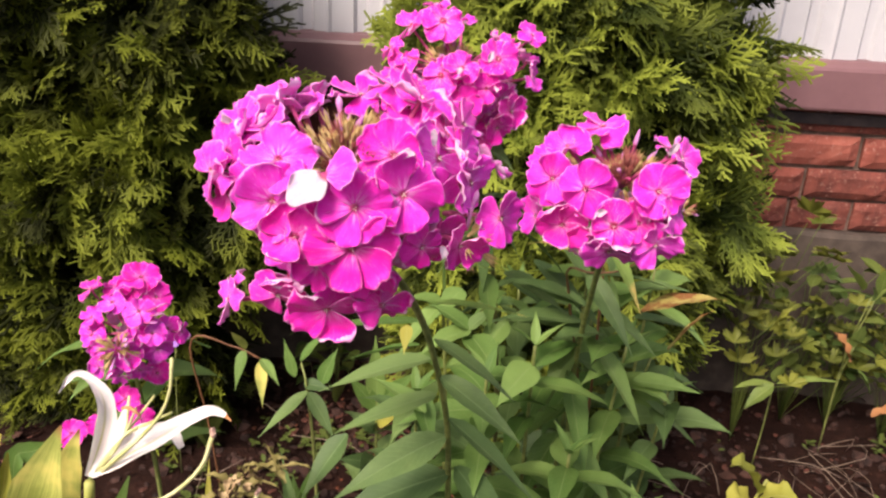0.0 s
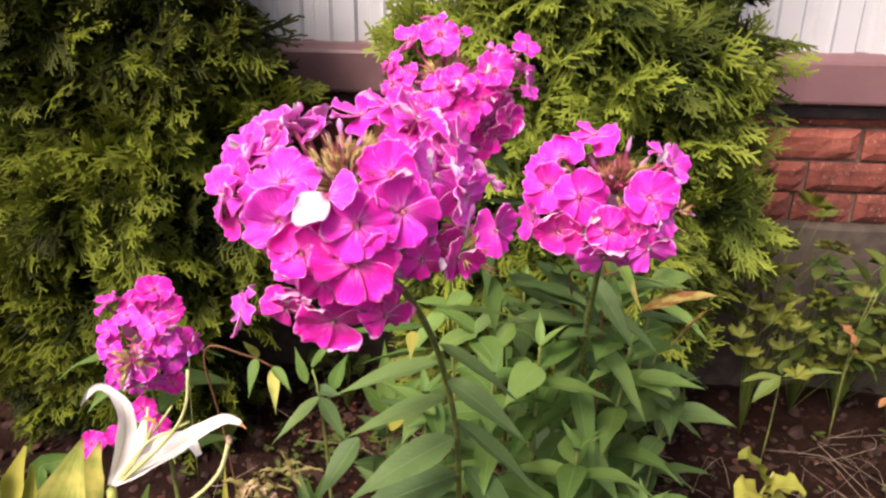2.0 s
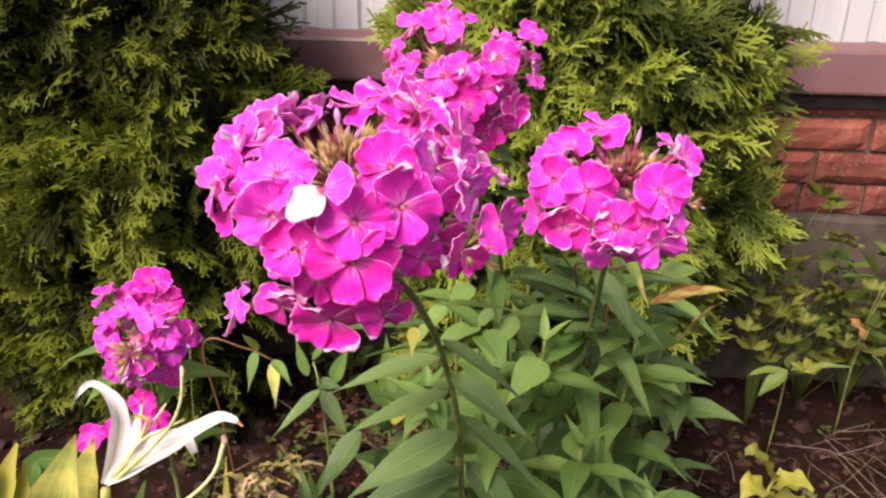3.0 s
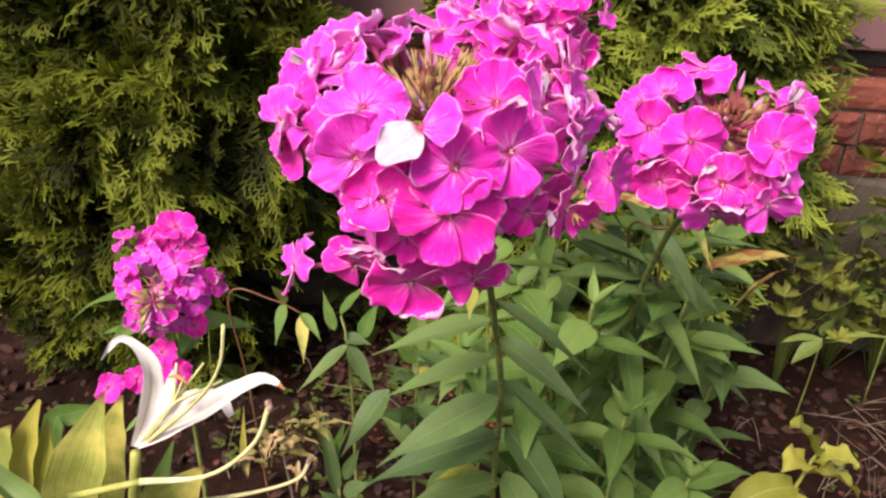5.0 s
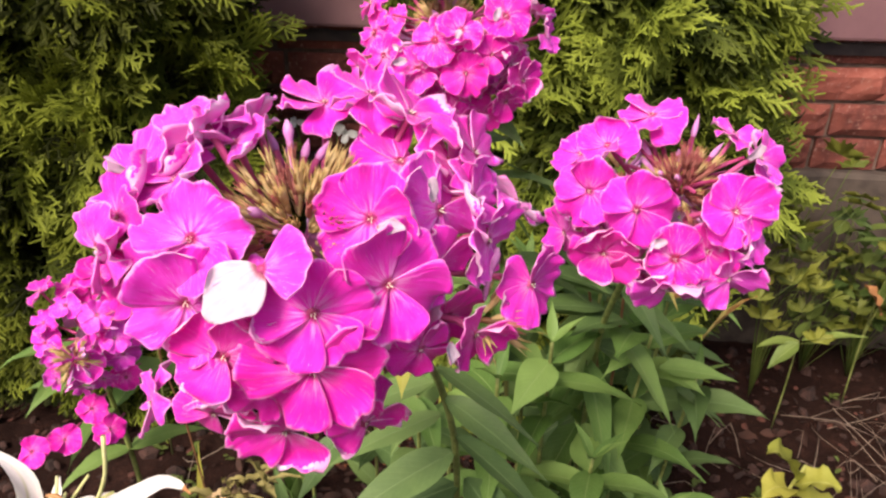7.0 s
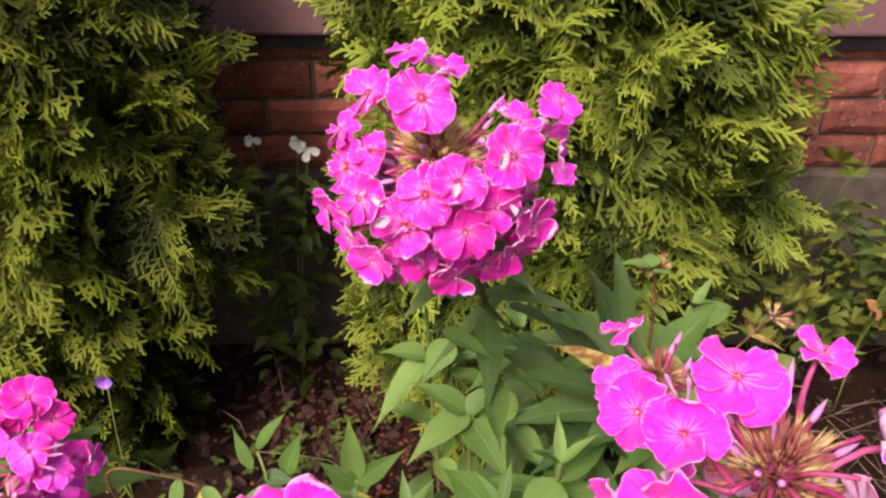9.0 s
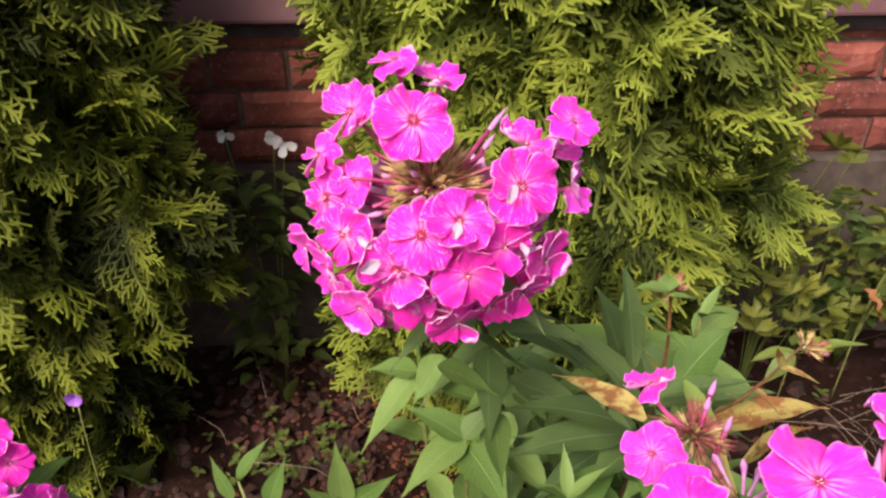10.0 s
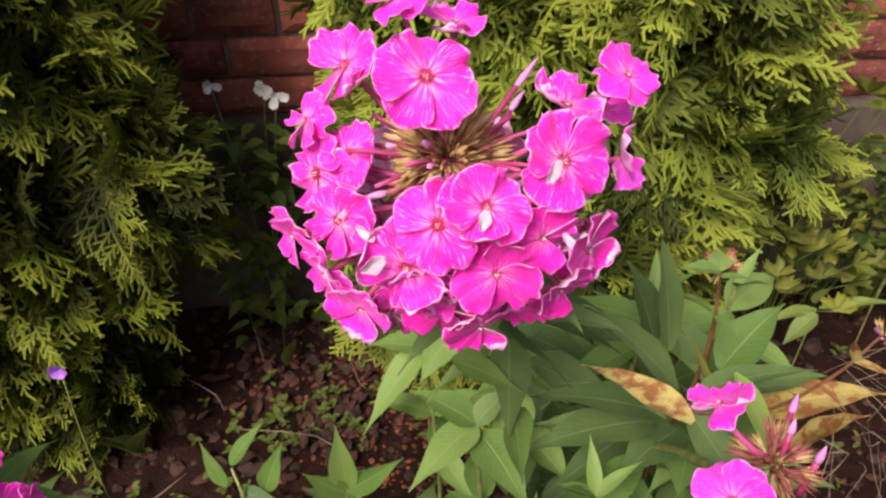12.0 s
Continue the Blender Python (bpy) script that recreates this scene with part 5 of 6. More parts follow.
rod("stem", line, list(np.linspace(0.0026, 0.0016, 17)), STEM, side)
for b, t, w, m in (((0.142, 1.035, 0.365), (0.141, 1.024, 0.468), 0.025, LEAF_LIGHT), ((0.142, 1.035, 0.36), (0.197, 1.02, 0.425), 0.022, LEAF_LIGHT), ((0.142, 1.035, 0.355), (0.106, 1.022, 0.408), 0.022, LEAF_LIGHT), ((0.142, 1.04, 0.33), (0.175, 0.99, 0.375), 0.020, LEAF_YELLOW), ((0.141, 1.045, 0.26), (0.09, 1.02, 0.28), 0.022, LEAF), ((0.141, 1.045, 0.26), (0.19, 1.02, 0.28), 0.022, LEAF), ((0.140, 1.05, 0.19), (0.12, 1.0, 0.20), 0.022, LEAF)):
    leaf(side, b, t, w, m, arch=0.04, fold=0.3, up=(0, -0.8, 0.6), wave=0.02, rng=rng)
pair_leaves(side, line, (0.4, 0.55, 0.7, 0.82, 0.92), 0.062, 0.020, rng, LEAF, start=1.0, droop=-0.1)
vine = thing("trailing_stalk", (-0.016, 0.916, 0.000), "thin brown trailing stalk with small yellowing leaves", "stalk")
rod("stem", [(-0.016, 0.935, 0.000), (-0.042, 0.936, 0.357), (-0.050, 0.918, 0.501), (-0.003, 0.919, 0.500), (0.028, 0.918, 0.487)], 0.0012, STEM_DRY, vine, steps=26)
for b, t, m in (((0.010, 0.919, 0.497), (0.008, 0.884, 0.538), LEAF_LILY), ((0.010, 0.919, 0.497), (0.004, 0.897, 0.457), LEAF_LIGHT), ((0.028, 0.918, 0.487), (0.053, 0.899, 0.466), LEAF_LIGHT), ((0.028, 0.918, 0.485), (0.034, 0.896, 0.438), LEAF_LILY)):
    leaf(vine, b, t, 0.013, m, arch=0.1, rng=rng)

dried = thing("dried_flower_head", (0.012, 0.852, 0.000), "withered tan flower cluster on a thin stalk", "dried flowers")
rod("stalk", [(0.012, 0.889, 0.000), (0.023, 0.872, 0.229), (0.014, 0.862, 0.361)], 0.0016, TWIG, dried, steps=9)
for k in range(40):
    # two loose tufts of shrunken bracts, the smaller ones paler
    b = V((0.004, 0.036)[k % 2] + rng.gauss(0, 0.015), 0.862 + rng.gauss(0, 0.013), (0.352, 0.368)[k % 2] + rng.gauss(0, 0.011))
    leaf(dried, b, b + V(rng.gauss(0, 0.019), rng.gauss(-0.006, 0.012), rng.gauss(-0.006, 0.014)), rng.uniform(0.004, 0.011), DRIED_OLIVE if k % 3 else DRIED, "bract", arch=0.3, fold=0.8, wave=0.25, rng=rng, blunt=0.3, rows=8)

# ---- spent seed stalks behind the looser head ----
seed = thing("seed_stalk", (0.41, 1.08, 0.0), "spent phlox stalk with dry seed capsules and browning leaves", "seed stalk", "seed stalks")
line = curve_points([(0.41, 1.08, -0.02), (0.412, 1.02, 0.35), (0.390, 0.925, 0.62), (0.381, 0.915, 0.714)], 25)
rod("stem", line, list(np.linspace(0.0022, 0.0011, 25)), STEM_DRY, seed)
buds(seed, (0.381, 0.914, 0.712), 12, 0.8, rng, 0.0, 0.010, core=0.002)
for b, t, w, m in (((0.382, 0.930, 0.598), (0.318, 0.950, 0.660), 0.033, LEAF), ((0.352, 0.846, 0.667), (0.308, 0.908, 0.652), 0.019, LEAF_BROWN), ((0.381, 0.930, 0.573), (0.281, 0.930, 0.602), 0.030, LEAF), ((0.381, 0.950, 0.544), (0.273, 0.920, 0.555), 0.034, LEAF), ((0.379, 0.950, 0.614), (0.365, 0.970, 0.702), 0.024, LEAF), ((0.373, 0.960, 0.610), (0.351, 0.980, 0.671), 0.030, LEAF), ((0.406, 0.930, 0.615), (0.447, 0.950, 0.655), 0.031, LEAF_LIGHT), ((0.420, 0.930, 0.596), (0.489, 0.940, 0.596), 0.024, LEAF)):
    leaf(seed, b, t, w, m, arch=0.10, fold=0.22, wave=0.03, rng=rng, curl=0.05)
for b, t, w, m in (((0.437, 0.930, 0.572), (0.519, 0.920, 0.600), 0.032, LEAF_BROWN), ((0.472, 0.930, 0.528), (0.504, 0.910, 0.592), 0.027, LEAF_BROWN), ((0.397, 0.920, 0.608), (0.364, 0.910, 0.675), 0.013, LEAF_YELLOW), ((0.382, 0.910, 0.681), (0.389, 0.890, 0.682), 0.007, LEAF_LIGHT), ((0.382, 0.910, 0.681), (0.357, 0.910, 0.701), 0.007, LEAF_LIGHT), ((0.373, 0.900, 0.722), (0.350, 0.900, 0.725), 0.011, LEAF_LIGHT), ((0.373, 0.900, 0.722), (0.378, 0.920, 0.721), 0.012, LEAF_LIGHT), ((0.374, 0.900, 0.718), (0.393, 0.900, 0.715), 0.005, LEAF_LIGHT), ((0.399, 0.950, 0.533), (0.340, 0.900, 0.546), 0.035, LEAF), ((0.410, 0.950, 0.520), (0.386, 0.900, 0.524), 0.036, LEAF_LIGHT), ((0.402, 0.950, 0.602), (0.385, 0.970, 0.626), 0.028, LEAF)):
    leaf(seed, b, t, w, m, arch=0.10, fold=0.22, wave=0.03, rng=rng, curl=0.05)
seed2 = thing("seed_stalk", (0.42, 1.06, 0.0), "arching brown phlox stalk with a few late pink buds", "seed stalk", "seed stalks")
rod("stem", [(0.42, 1.06, -0.02), (0.405, 1.03, 0.35), (0.362, 0.945, 0.57), (0.350, 0.890, 0.632), (0.372, 0.880, 0.634), (0.404, 0.868, 0.648), (0.422, 0.853, 0.690), (0.440, 0.856, 0.714)], [0.0016, 0.0015, 0.0014, 0.0012, 0.0011, 0.001, 0.0009, 0.0007], STEM_DRY, seed2, steps=34)
buds(seed2, (0.440, 0.854, 0.712), 14, 0.8, rng, 0.12, 0.0085, (0.7, 0.1, 0.4), 0.003)
for b, t in (((0.428, 0.852, 0.700), (0.418, 0.845, 0.722)), ((0.428, 0.852, 0.700), (0.452, 0.848, 0.690)), ((0.418, 0.857, 0.680), (0.434, 0.848, 0.666)), ((0.412, 0.862, 0.665), (0.400, 0.852, 0.680))):
    leaf(seed2, b, t, 0.006, LEAF_BROWN, arch=0.1, rng=rng)

# ---- yellow-leaved plant at the clump's foot ----
rng = random.Random(118)
yellow = thing("yellowing_plant", (0.626, 1.007, 0.000), "small plant with limp yellow leaves on a thin stem", "plant")
rod("stem", [(0.626, 1.005, -0.020), (0.619, 0.997, 0.189), (0.625, 0.990, 0.274), (0.637, 0.989, 0.323)], [0.003, 0.0028, 0.0022, 0.0016], LILY_STEM, yellow, steps=12)
for b, t, w in (((0.631, 0.987, 0.302), (0.584, 0.977, 0.362), 0.034), ((0.626, 0.986, 0.288), (0.583, 0.960, 0.309), 0.036), ((0.631, 0.987, 0.293), (0.673, 0.970, 0.314), 0.036), ((0.627, 0.990, 0.274), (0.687, 0.972, 0.270), 0.034), ((0.622, 0.992, 0.246), (0.531, 0.958, 0.234), 0.042), ((0.622, 0.992, 0.236), (0.591, 0.926, 0.226), 0.036), ((0.622, 0.991, 0.227), (0.690, 0.943, 0.182), 0.040), ((0.620, 0.999, 0.207), (0.568, 0.932, 0.179), 0.034)):
    leaf(yellow, b, t, w, LEAF_YELLOW, arch=0.22, fold=0.45, wave=0.13, blunt=0.75, rng=rng, curl=0.18, twist=rng.gauss(0, 0.35))


# ---- columbine-like plants by the wall ----
def lobed_leaf(parent, centre, size, turn, tilt, mat, rng):
    """Three notched lobes fanned from one stalk."""
    o = parent.matrix_basis.translation
    verts, faces, uvs = [], [], []
    turned = Euler((tilt, rng.uniform(-0.3, 0.3), turn)).to_matrix()
    for lobe in (-1, 0, 1):
        a0 = lobe * 0.95
        k0 = len(verts)
        verts.append(Vector(centre) - o)
        uvs.append((0, 0.5))
        n = 9
        for k in range(n):
            f = k / (n - 1)
            a = a0 + (f - 0.5) * 0.95
            r = size * (0.50 + 0.50 * math.sin(f * math.pi) ** 0.7) * (1 - 0.22 * (k % 2)) * rng.uniform(0.92, 1.06)
            p = turned @ Vector((math.sin(a) * r, math.cos(a) * r, 0.12 * size * math.sin(f * 9 + lobe)))
            verts.append(Vector(centre) - o + p)
            uvs.append((1, f))
        faces += [(k0, k0 + k + 1, k0 + k + 2) for k in range(n - 1)]
    return put("leaf", mesh("leaf", verts, faces, mat, uvs), parent)


rng = random.Random(129)
for px, py, n, spread, top, mat in ((0.93, 1.62, 34, 0.09, 0.40, LEAF_WEED), (1.02, 1.61, 26, 0.08, 0.37, LEAF_OLIVE), (1.12, 1.58, 20, 0.14, 0.38, LEAF_OLIVE), (1.26, 1.50, 26, 0.13, 0.32, LEAF_WEED), (1.05, 1.66, 22, 0.13, 0.36, LEAF_WEED), (1.20, 1.66, 32, 0.13, 0.38, LEAF_OLIVE), (1.38, 1.60, 20, 0.13, 0.30, LEAF_WEED)):
    plant = thing("columbine", (px, py, 0.0), "straggling garden plant with lobed olive-green leaves", "plant", "plants by the wall")
    for k in range(n):
        c = V(px + rng.gauss(0, spread * 0.6), py - abs(rng.gauss(0, spread * 0.5)), top * rng.uniform(0.35, 1.0))
        rod("stalk", [(px, py, 0), ((px + c.x) / 2, (py + c.y) / 2, c.z * 0.7), tuple(c)], 0.0007, LEAF_WEED, plant, 5, steps=6)
        if mat is LEAF_OLIVE or rng.random() < 0.4:
            lobed_leaf(plant, c, rng.uniform(0.028, 0.048), rng.uniform(0, 6.3), rng.uniform(-0.2, 0.9), LEAF_YELLOW if rng.random() < 0.07 else mat, rng)
        else:
            a = rng.uniform(0, 6.3)
            leaf(plant, c, c + V(math.cos(a) * 0.055, math.sin(a) * 0.055, rng.uniform(-0.02, 0.02)), 0.026, mat, arch=0.15, blunt=0.5, rng=rng)

plant = thing("columbine", (0.80, 1.53, 0.0), "straggling columbine with lobed yellow-olive leaves beside the thuja", "plant", "plants by the wall")
for x, y, z, size in [(785, 1500, 426, 62), (778, 1460, 362, 80), (746, 1440, 301, 62), (796, 1450, 279, 69), (858, 1480, 252, 53), (874, 1580, 461, 71), (820, 1520, 401, 53), (758, 1470, 402, 53), (739, 1430, 357, 50), (839, 1500, 301, 47), (816, 1450, 230, 46), (732, 1500, 427, 56), (719, 1460, 381, 51)]:
    c = V(x, y, z) * 0.001
    rod("stalk", [(0.80, 1.53, 0), (0.4 + c.x / 2, 0.78 + c.y / 2, c.z * 0.75), tuple(c)], 0.0009, LEAF_WEED, plant, 5, steps=7)
    lobed_leaf(plant, c + V(0, 0, size * 0.0003), size * 0.00070, rng.choice((0.0, 3.1)) + rng.gauss(0, 0.5), rng.uniform(0.5, 1.1), LEAF_OLIVE, rng)
    for k in range(2):
        d = c + V(rng.gauss(0, 0.035), rng.gauss(-0.01, 0.02), rng.gauss(-0.02, 0.035))
        rod("stalk", [tuple(V(0.80, 1.53, 0).lerp(c, 0.7)), tuple(d)], 0.0008, LEAF_WEED, plant, 5)
        lobed_leaf(plant, d, rng.uniform(0.028, 0.044), rng.uniform(0, 6.3), rng.uniform(0.2, 1.0), LEAF_OLIVE, rng)
plant = thing("garden_plant", (0.98, 1.53, 0.0), "bushy garden plant with pointed light green leaves by the wall", "plant", "plants by the wall")
for px, py, pz in ((0.983, 1.500, 0.356), (0.941, 1.46, 0.286), (1.001, 1.52, 0.337), (0.977, 1.50, 0.249)):
    rod("stem", [(0.98, 1.53, -0.01), (0.975, 1.52, pz * 0.6), (px, py, pz)], 0.0014, STEM, plant, 5, steps=8)
set_leaves(plant, [(983, 1500, 356, 880, 1480, 368, 35), (1001, 1520, 337, 1031, 1500, 388, 35), (979, 1480, 336, 1045, 1460, 281, 33), (980, 1530, 354, 928, 1510, 411, 35), (1025, 1550, 336, 1015, 1530, 403, 32), (977, 1500, 249, 975, 1480, 307, 29), (941, 1460, 286, 1028, 1440, 249, 29), (950, 1420, 244, 974, 1400, 210, 35)], LEAF_GARDEN, rng, 0.06, blunt=0.3)
low = thing("garden_plant", (0.82, 1.45, 0.0), "low plant with a whorl of pointed green leaves on bare soil", "plant", "plants by the wall")
rod("stem", [(0.82, 1.45, -0.01), (0.822, 1.445, 0.10), (0.820, 1.44, 0.194)], 0.0015, STEM, low, 5, steps=6)
set_leaves(low, [(819, 1440, 193, 741, 1420, 192, 29), (811, 1420, 201, 761, 1400, 161, 33), (825, 1440, 194, 925, 1420, 218, 29), (830, 1460, 186, 832, 1440, 237, 27)], LEAF_GARDEN, rng, 0.08, blunt=0.3)
for place, tip, label in (((0.913, 1.46, 0.296), (0.945, 1.44, 0.250), "curled orange-brown dead leaf caught among green stems"), ((0.985, 1.40, 0.165), (1.045, 1.385, 0.185), "limp yellow-brown dead leaf hanging low by the soil")):
    dead = thing("dead_leaf", (place[0], place[1], place[2]), label, "leaf")
    leaf(dead, place, tip, 0.030, LEAF_DEAD, arch=0.15, fold=0.5, wave=0.12, blunt=0.5, rng=rng)

# ---- white blossoms in the gap by the wall, one violet blossom ----
rng = random.Random(131)
blossom = thing("white_flower", (-0.043, 1.676, 0.000), "small white flowers on a dark leafy plant by the bricks", "flower")
for cx, cz, n in ((-0.083, 0.480, 3), (-0.005, 0.475, 5), (0.012, 0.462, 3)):
    rod("stem", [(-0.043, 1.676, 0.000), (-0.04 + (cx + 0.04) * 0.5, 1.68, cz * 0.6), (cx, 1.675, cz)], 0.0014, STEM, blossom, 5, steps=8)
    for k in range(n):
        a = k * math.tau / n + rng.uniform(-0.3, 0.3)
        leaf(blossom, (cx, 1.675, cz), (cx + math.cos(a) * rng.uniform(0.010, 0.022), 1.668 - rng.uniform(0, 0.012), cz + math.sin(a) * rng.uniform(0.006, 0.020)), rng.uniform(0.009, 0.016), WHITE_FLOWER, "petal", arch=0.2, wave=0.15, blunt=1.0, up=(0, -1, 0.2), rng=rng)
for k in range(130):
    b = V(-0.03 + rng.gauss(0, 0.045), 1.675 + rng.uniform(-0.06, 0.02), rng.uniform(0.02, 0.43))
    a = rng.uniform(0, 6.3)
    leaf(blossom, b, b + V(math.cos(a) * 0.045, -abs(math.sin(a)) * 0.03, rng.uniform(-0.03, 0.01)), rng.uniform(0.016, 0.028), LEAF_WEED, arch=0.12, rng=rng)
violet = thing("violet_flower", (-0.25, 1.30, 0.0), "tiny violet flower on a thin stalk below the thuja", "flower")
rod("stem", [(-0.25, 1.30, 0.0), (-0.242, 1.29, 0.150), (-0.230, 1.285, 0.288)], 0.001, STEM, violet, 5, steps=6)
for k in range(5):
    a = k * math.tau / 5
    leaf(violet, (-0.230, 1.285, 0.288), (-0.230 + math.cos(a) * 0.012, 1.276, 0.290 + math.sin(a) * 0.012), 0.011, VIOLET_FLOWER, "petal", arch=0.1, blunt=1.0, up=(0, -1, 0.2), rng=rng)

# ---- upright young shoots in the foreground bed, dock, weeds ----
rng = random.Random(142)
tuft = thing("young_shoot", (-0.015, 1.21, 0.0), "low young shoot with a few light green leaves", "shoot")
for k in range(6):
    a = k * 1.05 + rng.uniform(-0.3, 0.3)
    leaf(tuft, (-0.015, 1.21, -0.01), (-0.015 + math.cos(a) * 0.035, 1.21 + math.sin(a) * 0.03, rng.uniform(0.06, 0.12)), 0.020, LEAF_LIGHT, arch=0.06, fold=0.3, blunt=0.4, rng=rng)
blade = thing("yellow_blade", (-0.159, 1.195, 0.000), "single yellowed blade leaf standing in the soil", "leaf")
leaf(blade, (-0.162, 1.195, -0.010), (-0.148, 1.182, 0.137), 0.012, LEAF_YELLOW, arch=0.05, up=(0, -1, 0), rng=rng)
dock = thing("dock", (-0.231, 1.378, 0.000), "low weed with round broad green leaves", "weed")
for t, w in (((-0.182, 1.340, 0.105), 0.045), ((-0.263, 1.329, 0.092), 0.04), ((-0.224, 1.321, 0.111), 0.035)):
    leaf(dock, (-0.231, 1.378, 0.000), t, w, LEAF_WEED, arch=0.15, blunt=1.0, rng=rng)
dock2 = thing("dock", (-0.016, 1.56, 0.0), "small weed with two round dark green leaves", "weed")
for t, w in (((0.006, 1.54, 0.075), 0.034), ((-0.045, 1.55, 0.080), 0.026), ((-0.010, 1.56, 0.110), 0.022)):
    leaf(dock2, (-0.016, 1.56, 0.0), t, w, LEAF_WEED, arch=0.15, blunt=0.8, rng=rng)


def weed_patch():
    parts, uv, faces = [], [], []
    rng = random.Random(153)
    for k in range(240):
        if rng.random() < 0.16:
            x, y = rng.gauss(0.03, 0.05), rng.gauss(1.42, 0.07)
        else:
            x, y = rng.uniform(-0.9, 1.3), rng.uniform(0.75, 1.55)
        z = ground_height(x, y)
        n = rng.randrange(3, 7)
        h = rng.uniform(0.01, 0.05)
        for j in range(n):
            a = j * math.tau / n + rng.uniform(-0.4, 0.4)
            s = rng.uniform(0.006, 0.019)
            b = V(x, y, z + h * rng.uniform(0.3, 1.0))
            v, f, u = leaf_data(b, b + V(math.cos(a) * s, math.sin(a) * s, s * rng.uniform(-0.1, 0.5)), s * 0.55, arch=0.1, blunt=0.7, rows=5, rng=rng)
            o = len(parts)
            parts += v
            uv += u
            faces += [tuple(i + o for i in q) for q in f]
    return tagged(put("ground_weeds", mesh("ground_weeds", parts, faces, LEAF_WEED, uv)), "scattered tiny green weeds and seedlings on the soil", "weeds", kind="stuff")


weed_patch()


def litter():
    rng = random.Random(164)
    rows = []
    for k in range(1500):
        x, y = rng.uniform(-1.0, 1.4), rng.uniform(0.75, 1.72)
        s = rng.uniform(0.003, 0.013) if rng.random() < 0.9 else rng.uniform(0.013, 0.024)
        rows.append((V(x, y, ground_height(x, y) + s * 0.15), s, rng.uniform(0.4, 0.8)))
    tagged(put("soil_clods", lumps(rows, CLOD, "soil_clods", 7)), "crumbs and clods of dark soil", "soil", kind="stuff")
    rows = []
    for k in range(700):
        x, y = (rng.gauss(0.07, 0.08), rng.uniform(1.40, 1.73)) if k % 3 == 0 else (rng.uniform(-0.8, 1.3), rng.uniform(0.8, 1.7))
        s = rng.uniform(0.003, 0.010)
        rows.append((V(x, y, ground_height(x, y) + 0.002), s, 0.25))
    tagged(put("bark_chips", lumps(rows, CHIP, "bark_chips", 9)), "reddish-brown bark chips and leaf litter", "litter", kind="stuff")
    verts, uv, faces = [], [], []
    for k in range(520):
        x, y = (rng.uniform(-0.75, 1.25), rng.uniform(0.8, 1.72)) if k % 3 else (rng.gauss(0.05, 0.12), rng.uniform(1.1, 1.72))
        a, size = rng.uniform(0, 6.3), rng.uniform(0.012, 0.036)
        b = V(x, y, ground_height(x, y) + rng.uniform(0.003, 0.010))
        v, f, u = leaf_data(b, b + V(math.cos(a) * size, math.sin(a) * size, rng.uniform(-0.001, 0.010)), size * rng.uniform(0.35, 0.6), arch=rng.uniform(0.05, 0.3), fold=rng.uniform(-0.3, 0.6), blunt=rng.uniform(0.2, 0.8), wave=0.12, twist=rng.gauss(0, 0.4), rows=6, rng=rng)
        faces += [tuple(i + len(verts) for i in q) for q in f]
        verts += v
        uv += u
    tagged(put("leaf_litter", mesh("leaf_litter", verts, faces, LITTER, uv)), "curled reddish-brown dead leaves on the soil", "leaf litter", kind="stuff")
    rows = []
    for k in range(900):
        x, y = rng.gauss(0.22, 0.11), rng.uniform(1.30, 1.72)
        rows.append((V(x, y, ground_height(x, y) + 0.002), rng.uniform(0.002, 0.006), 0.3))
    tagged(put("thuja_litter", lumps(rows, RUSTY, "thuja_litter", 12)), "rust-red fallen thuja scales on the soil", "litter", kind="stuff")
    twigs = []
    for k in range(110):
        x, y = (rng.gauss(0.92, 0.16), rng.uniform(1.05, 1.5)) if k < 60 else (rng.uniform(-0.6, 1.2), rng.uniform(0.8, 1.6))
        a, s = rng.uniform(0, 6.3), rng.uniform(0.05, 0.20)
        p = V(x, y, ground_height(x, y) + 0.004)
        q = p + V(math.cos(a) * s, math.sin(a) * s, rng.uniform(0, 0.05))
        mid = (p + q) / 2 + V(rng.gauss(0, 0.02), rng.gauss(0, 0.02), rng.uniform(0.0, 0.03))
        twigs.append(tube_data(curve_points([p, mid, q], 5), rng.uniform(0.0004, 0.0009), 4))
    tagged(put("dry_stalks", mesh("dry_stalks", *join(twigs), TWIG)), "tangle of dry grey-brown grass stalks on the soil", "dry stalks", kind="stuff")


litter()

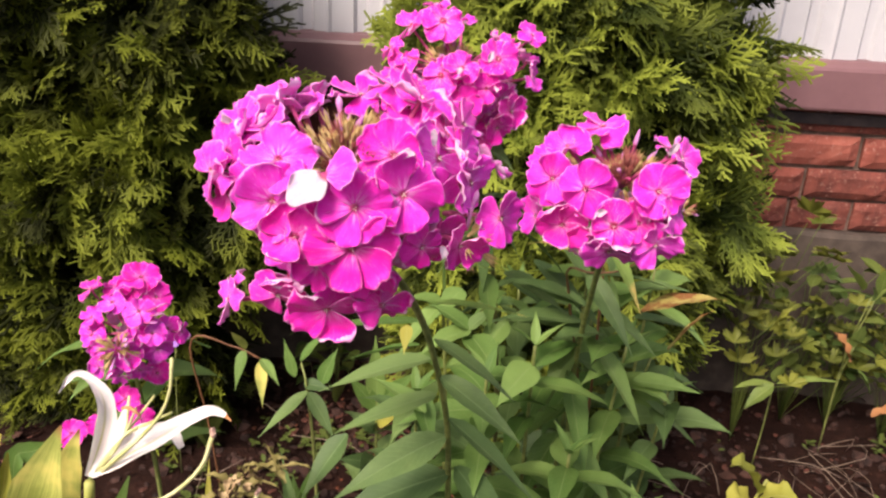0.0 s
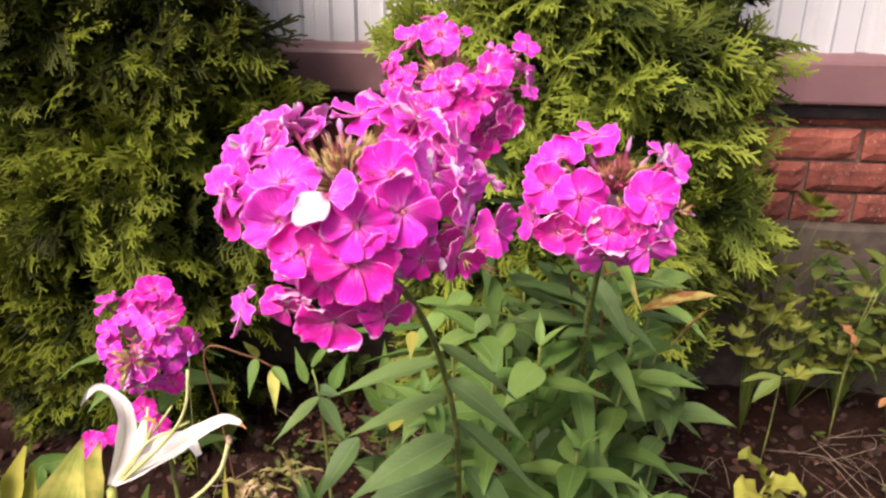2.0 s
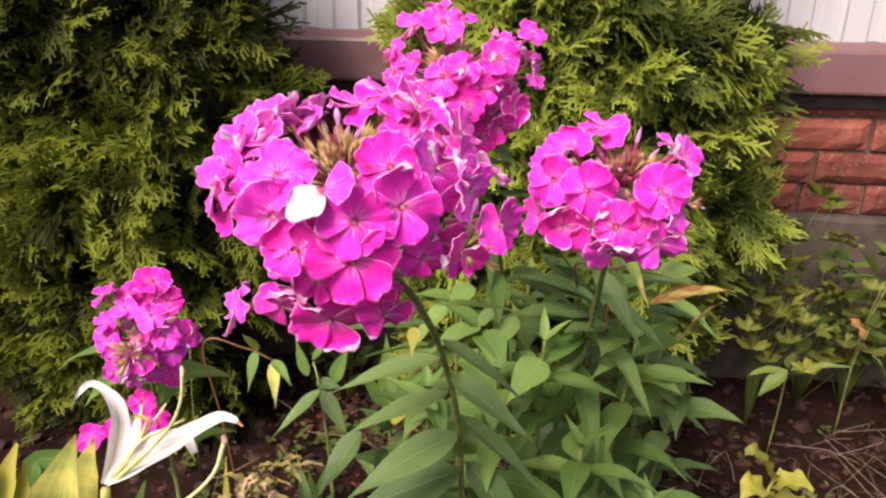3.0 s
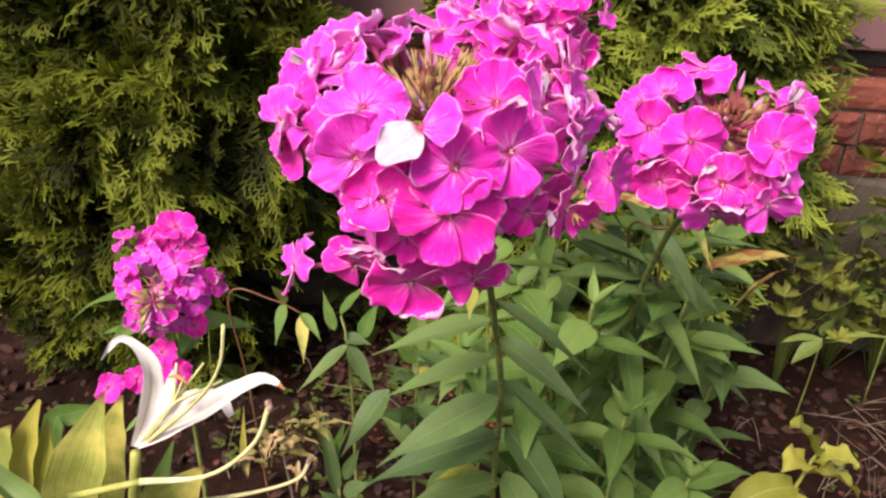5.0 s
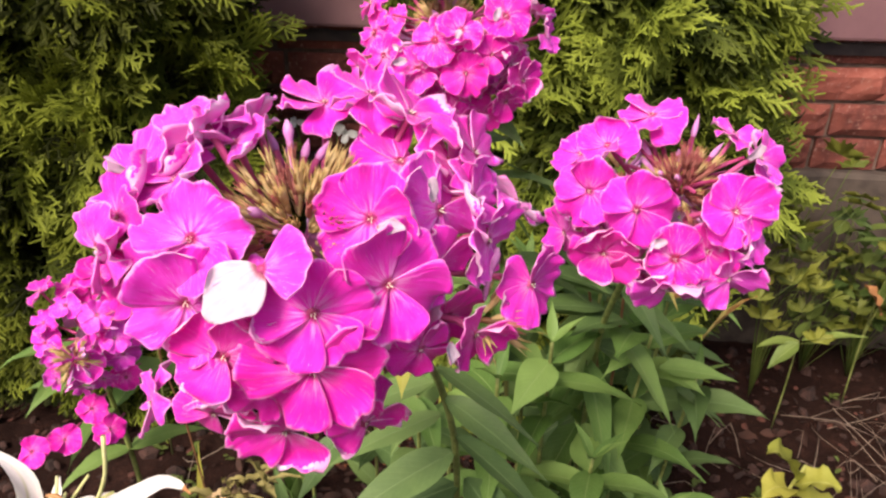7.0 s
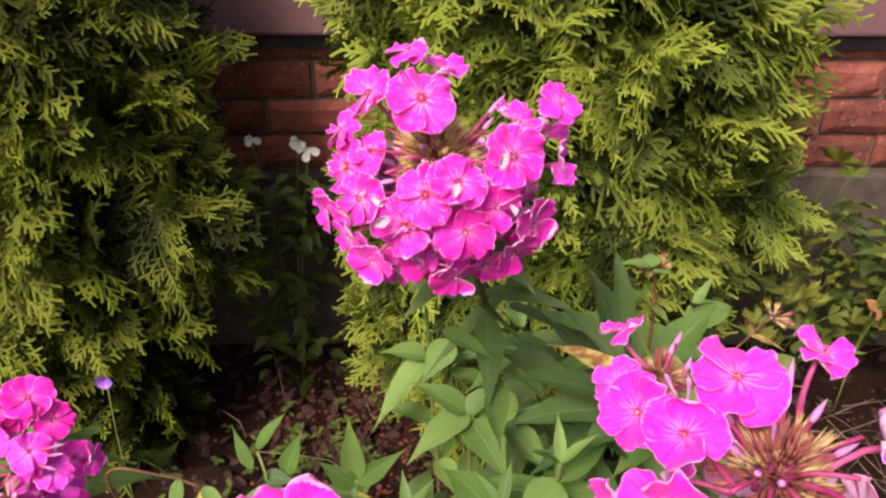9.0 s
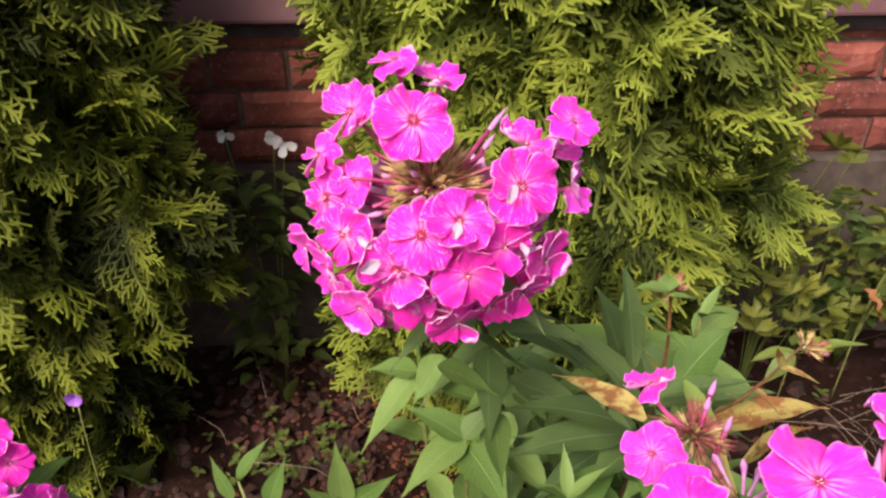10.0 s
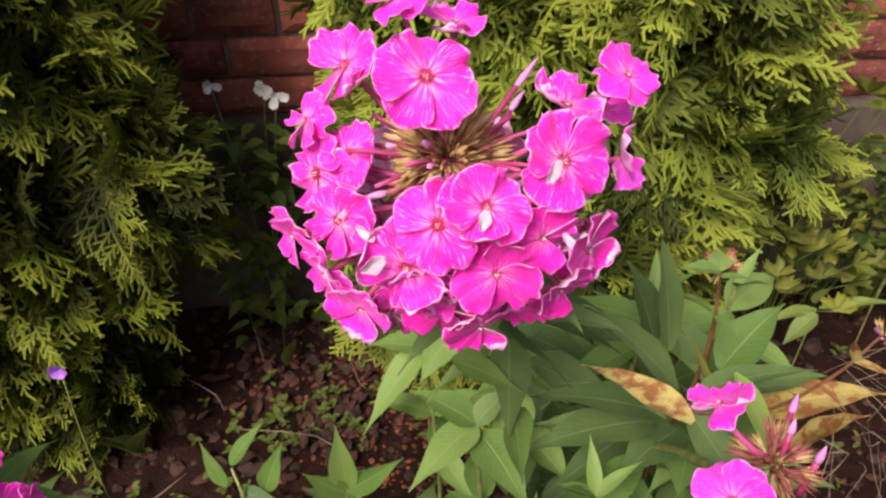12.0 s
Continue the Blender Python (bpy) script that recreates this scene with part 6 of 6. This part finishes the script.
# ---- bricks ----
def brick_mesh(length, seed):
    """A rock-faced brick: rugged front, plain sides."""
    rng = random.Random(seed)
    nx, nz, h, depth = (13 if length > 0.15 else 7), 5, 0.060, 0.10
    off = Vector((seed * 3.7, seed * 1.9, 0))
    verts, faces = [], []
    for k in range(nz):
        for i in range(nx):
            x, z = -length / 2 + length * i / (nx - 1), -h / 2 + h * k / (nz - 1)
            rim = i in (0, nx - 1) or k in (0, nz - 1)
            y = 0.004 + 0.002 * noise.noise(Vector((x * 60, z * 60, 9)) + off) if rim else -0.004 + 0.007 * noise.noise(Vector((x * 24, z * 24, 1)) + off) + 0.003 * noise.noise(Vector((x * 80, z * 80, 4)) + off)
            verts.append((x + (0.0015 * noise.noise(Vector((z * 90, i, 2)) + off) if rim else 0), y, z + (0.0018 * noise.noise(Vector((x * 50, k, 7)) + off) if rim else 0)))
    for k in range(nz - 1):
        for i in range(nx - 1):
            a = k * nx + i
            faces.append((a, a + 1, a + nx + 1, a + nx))
    corners = [0, nx - 1, nz * nx - 1, (nz - 1) * nx]
    o = len(verts)
    verts += [(verts[c][0], depth, verts[c][2]) for c in corners]
    faces += [(o, o + 3, o + 2, o + 1), tuple(range(nx - 1, -1, -1)) + (o, o + 1), tuple(range((nz - 1) * nx, nz * nx)) + (o + 2, o + 3)]
    faces += [tuple(k * nx for k in range(nz)) + (o + 3, o), tuple(k * nx + nx - 1 for k in range(nz - 1, -1, -1)) + (o + 1, o + 2)]
    return mesh("brick", verts, faces, BRICK, smooth=False)


LONG_BRICKS = [brick_mesh(0.238, s) for s in (1, 2, 3, 4)]
SHORT_BRICKS = [brick_mesh(0.120, s) for s in (5, 6, 7)]
rng = random.Random(175)
# courses: centre height, where a joint lies, whether a short brick follows each long one
for cz, joint, mixed in ((0.4215, 1.033, True), (0.4890, 0.923, False), (0.5580, 0.017, True), (0.6270, 0.86, False)):
    x = joint - 0.248 * 16 if not mixed else joint - (0.248 + 0.130) * 10
    short = False
    while x < 4.0:
        size = 0.120 if mixed and short else 0.238
        if x > -3.1:
            data = rng.choice(SHORT_BRICKS if size < 0.2 else LONG_BRICKS)
            put("brick", data, wall, m=Matrix.Translation((x + 0.005 + size / 2, WALL_Y + rng.uniform(-0.003, 0.003), cz)) @ Matrix.Rotation(rng.gauss(0, 0.006), 4, "Y"))
        x += size + 0.010
        short = not short
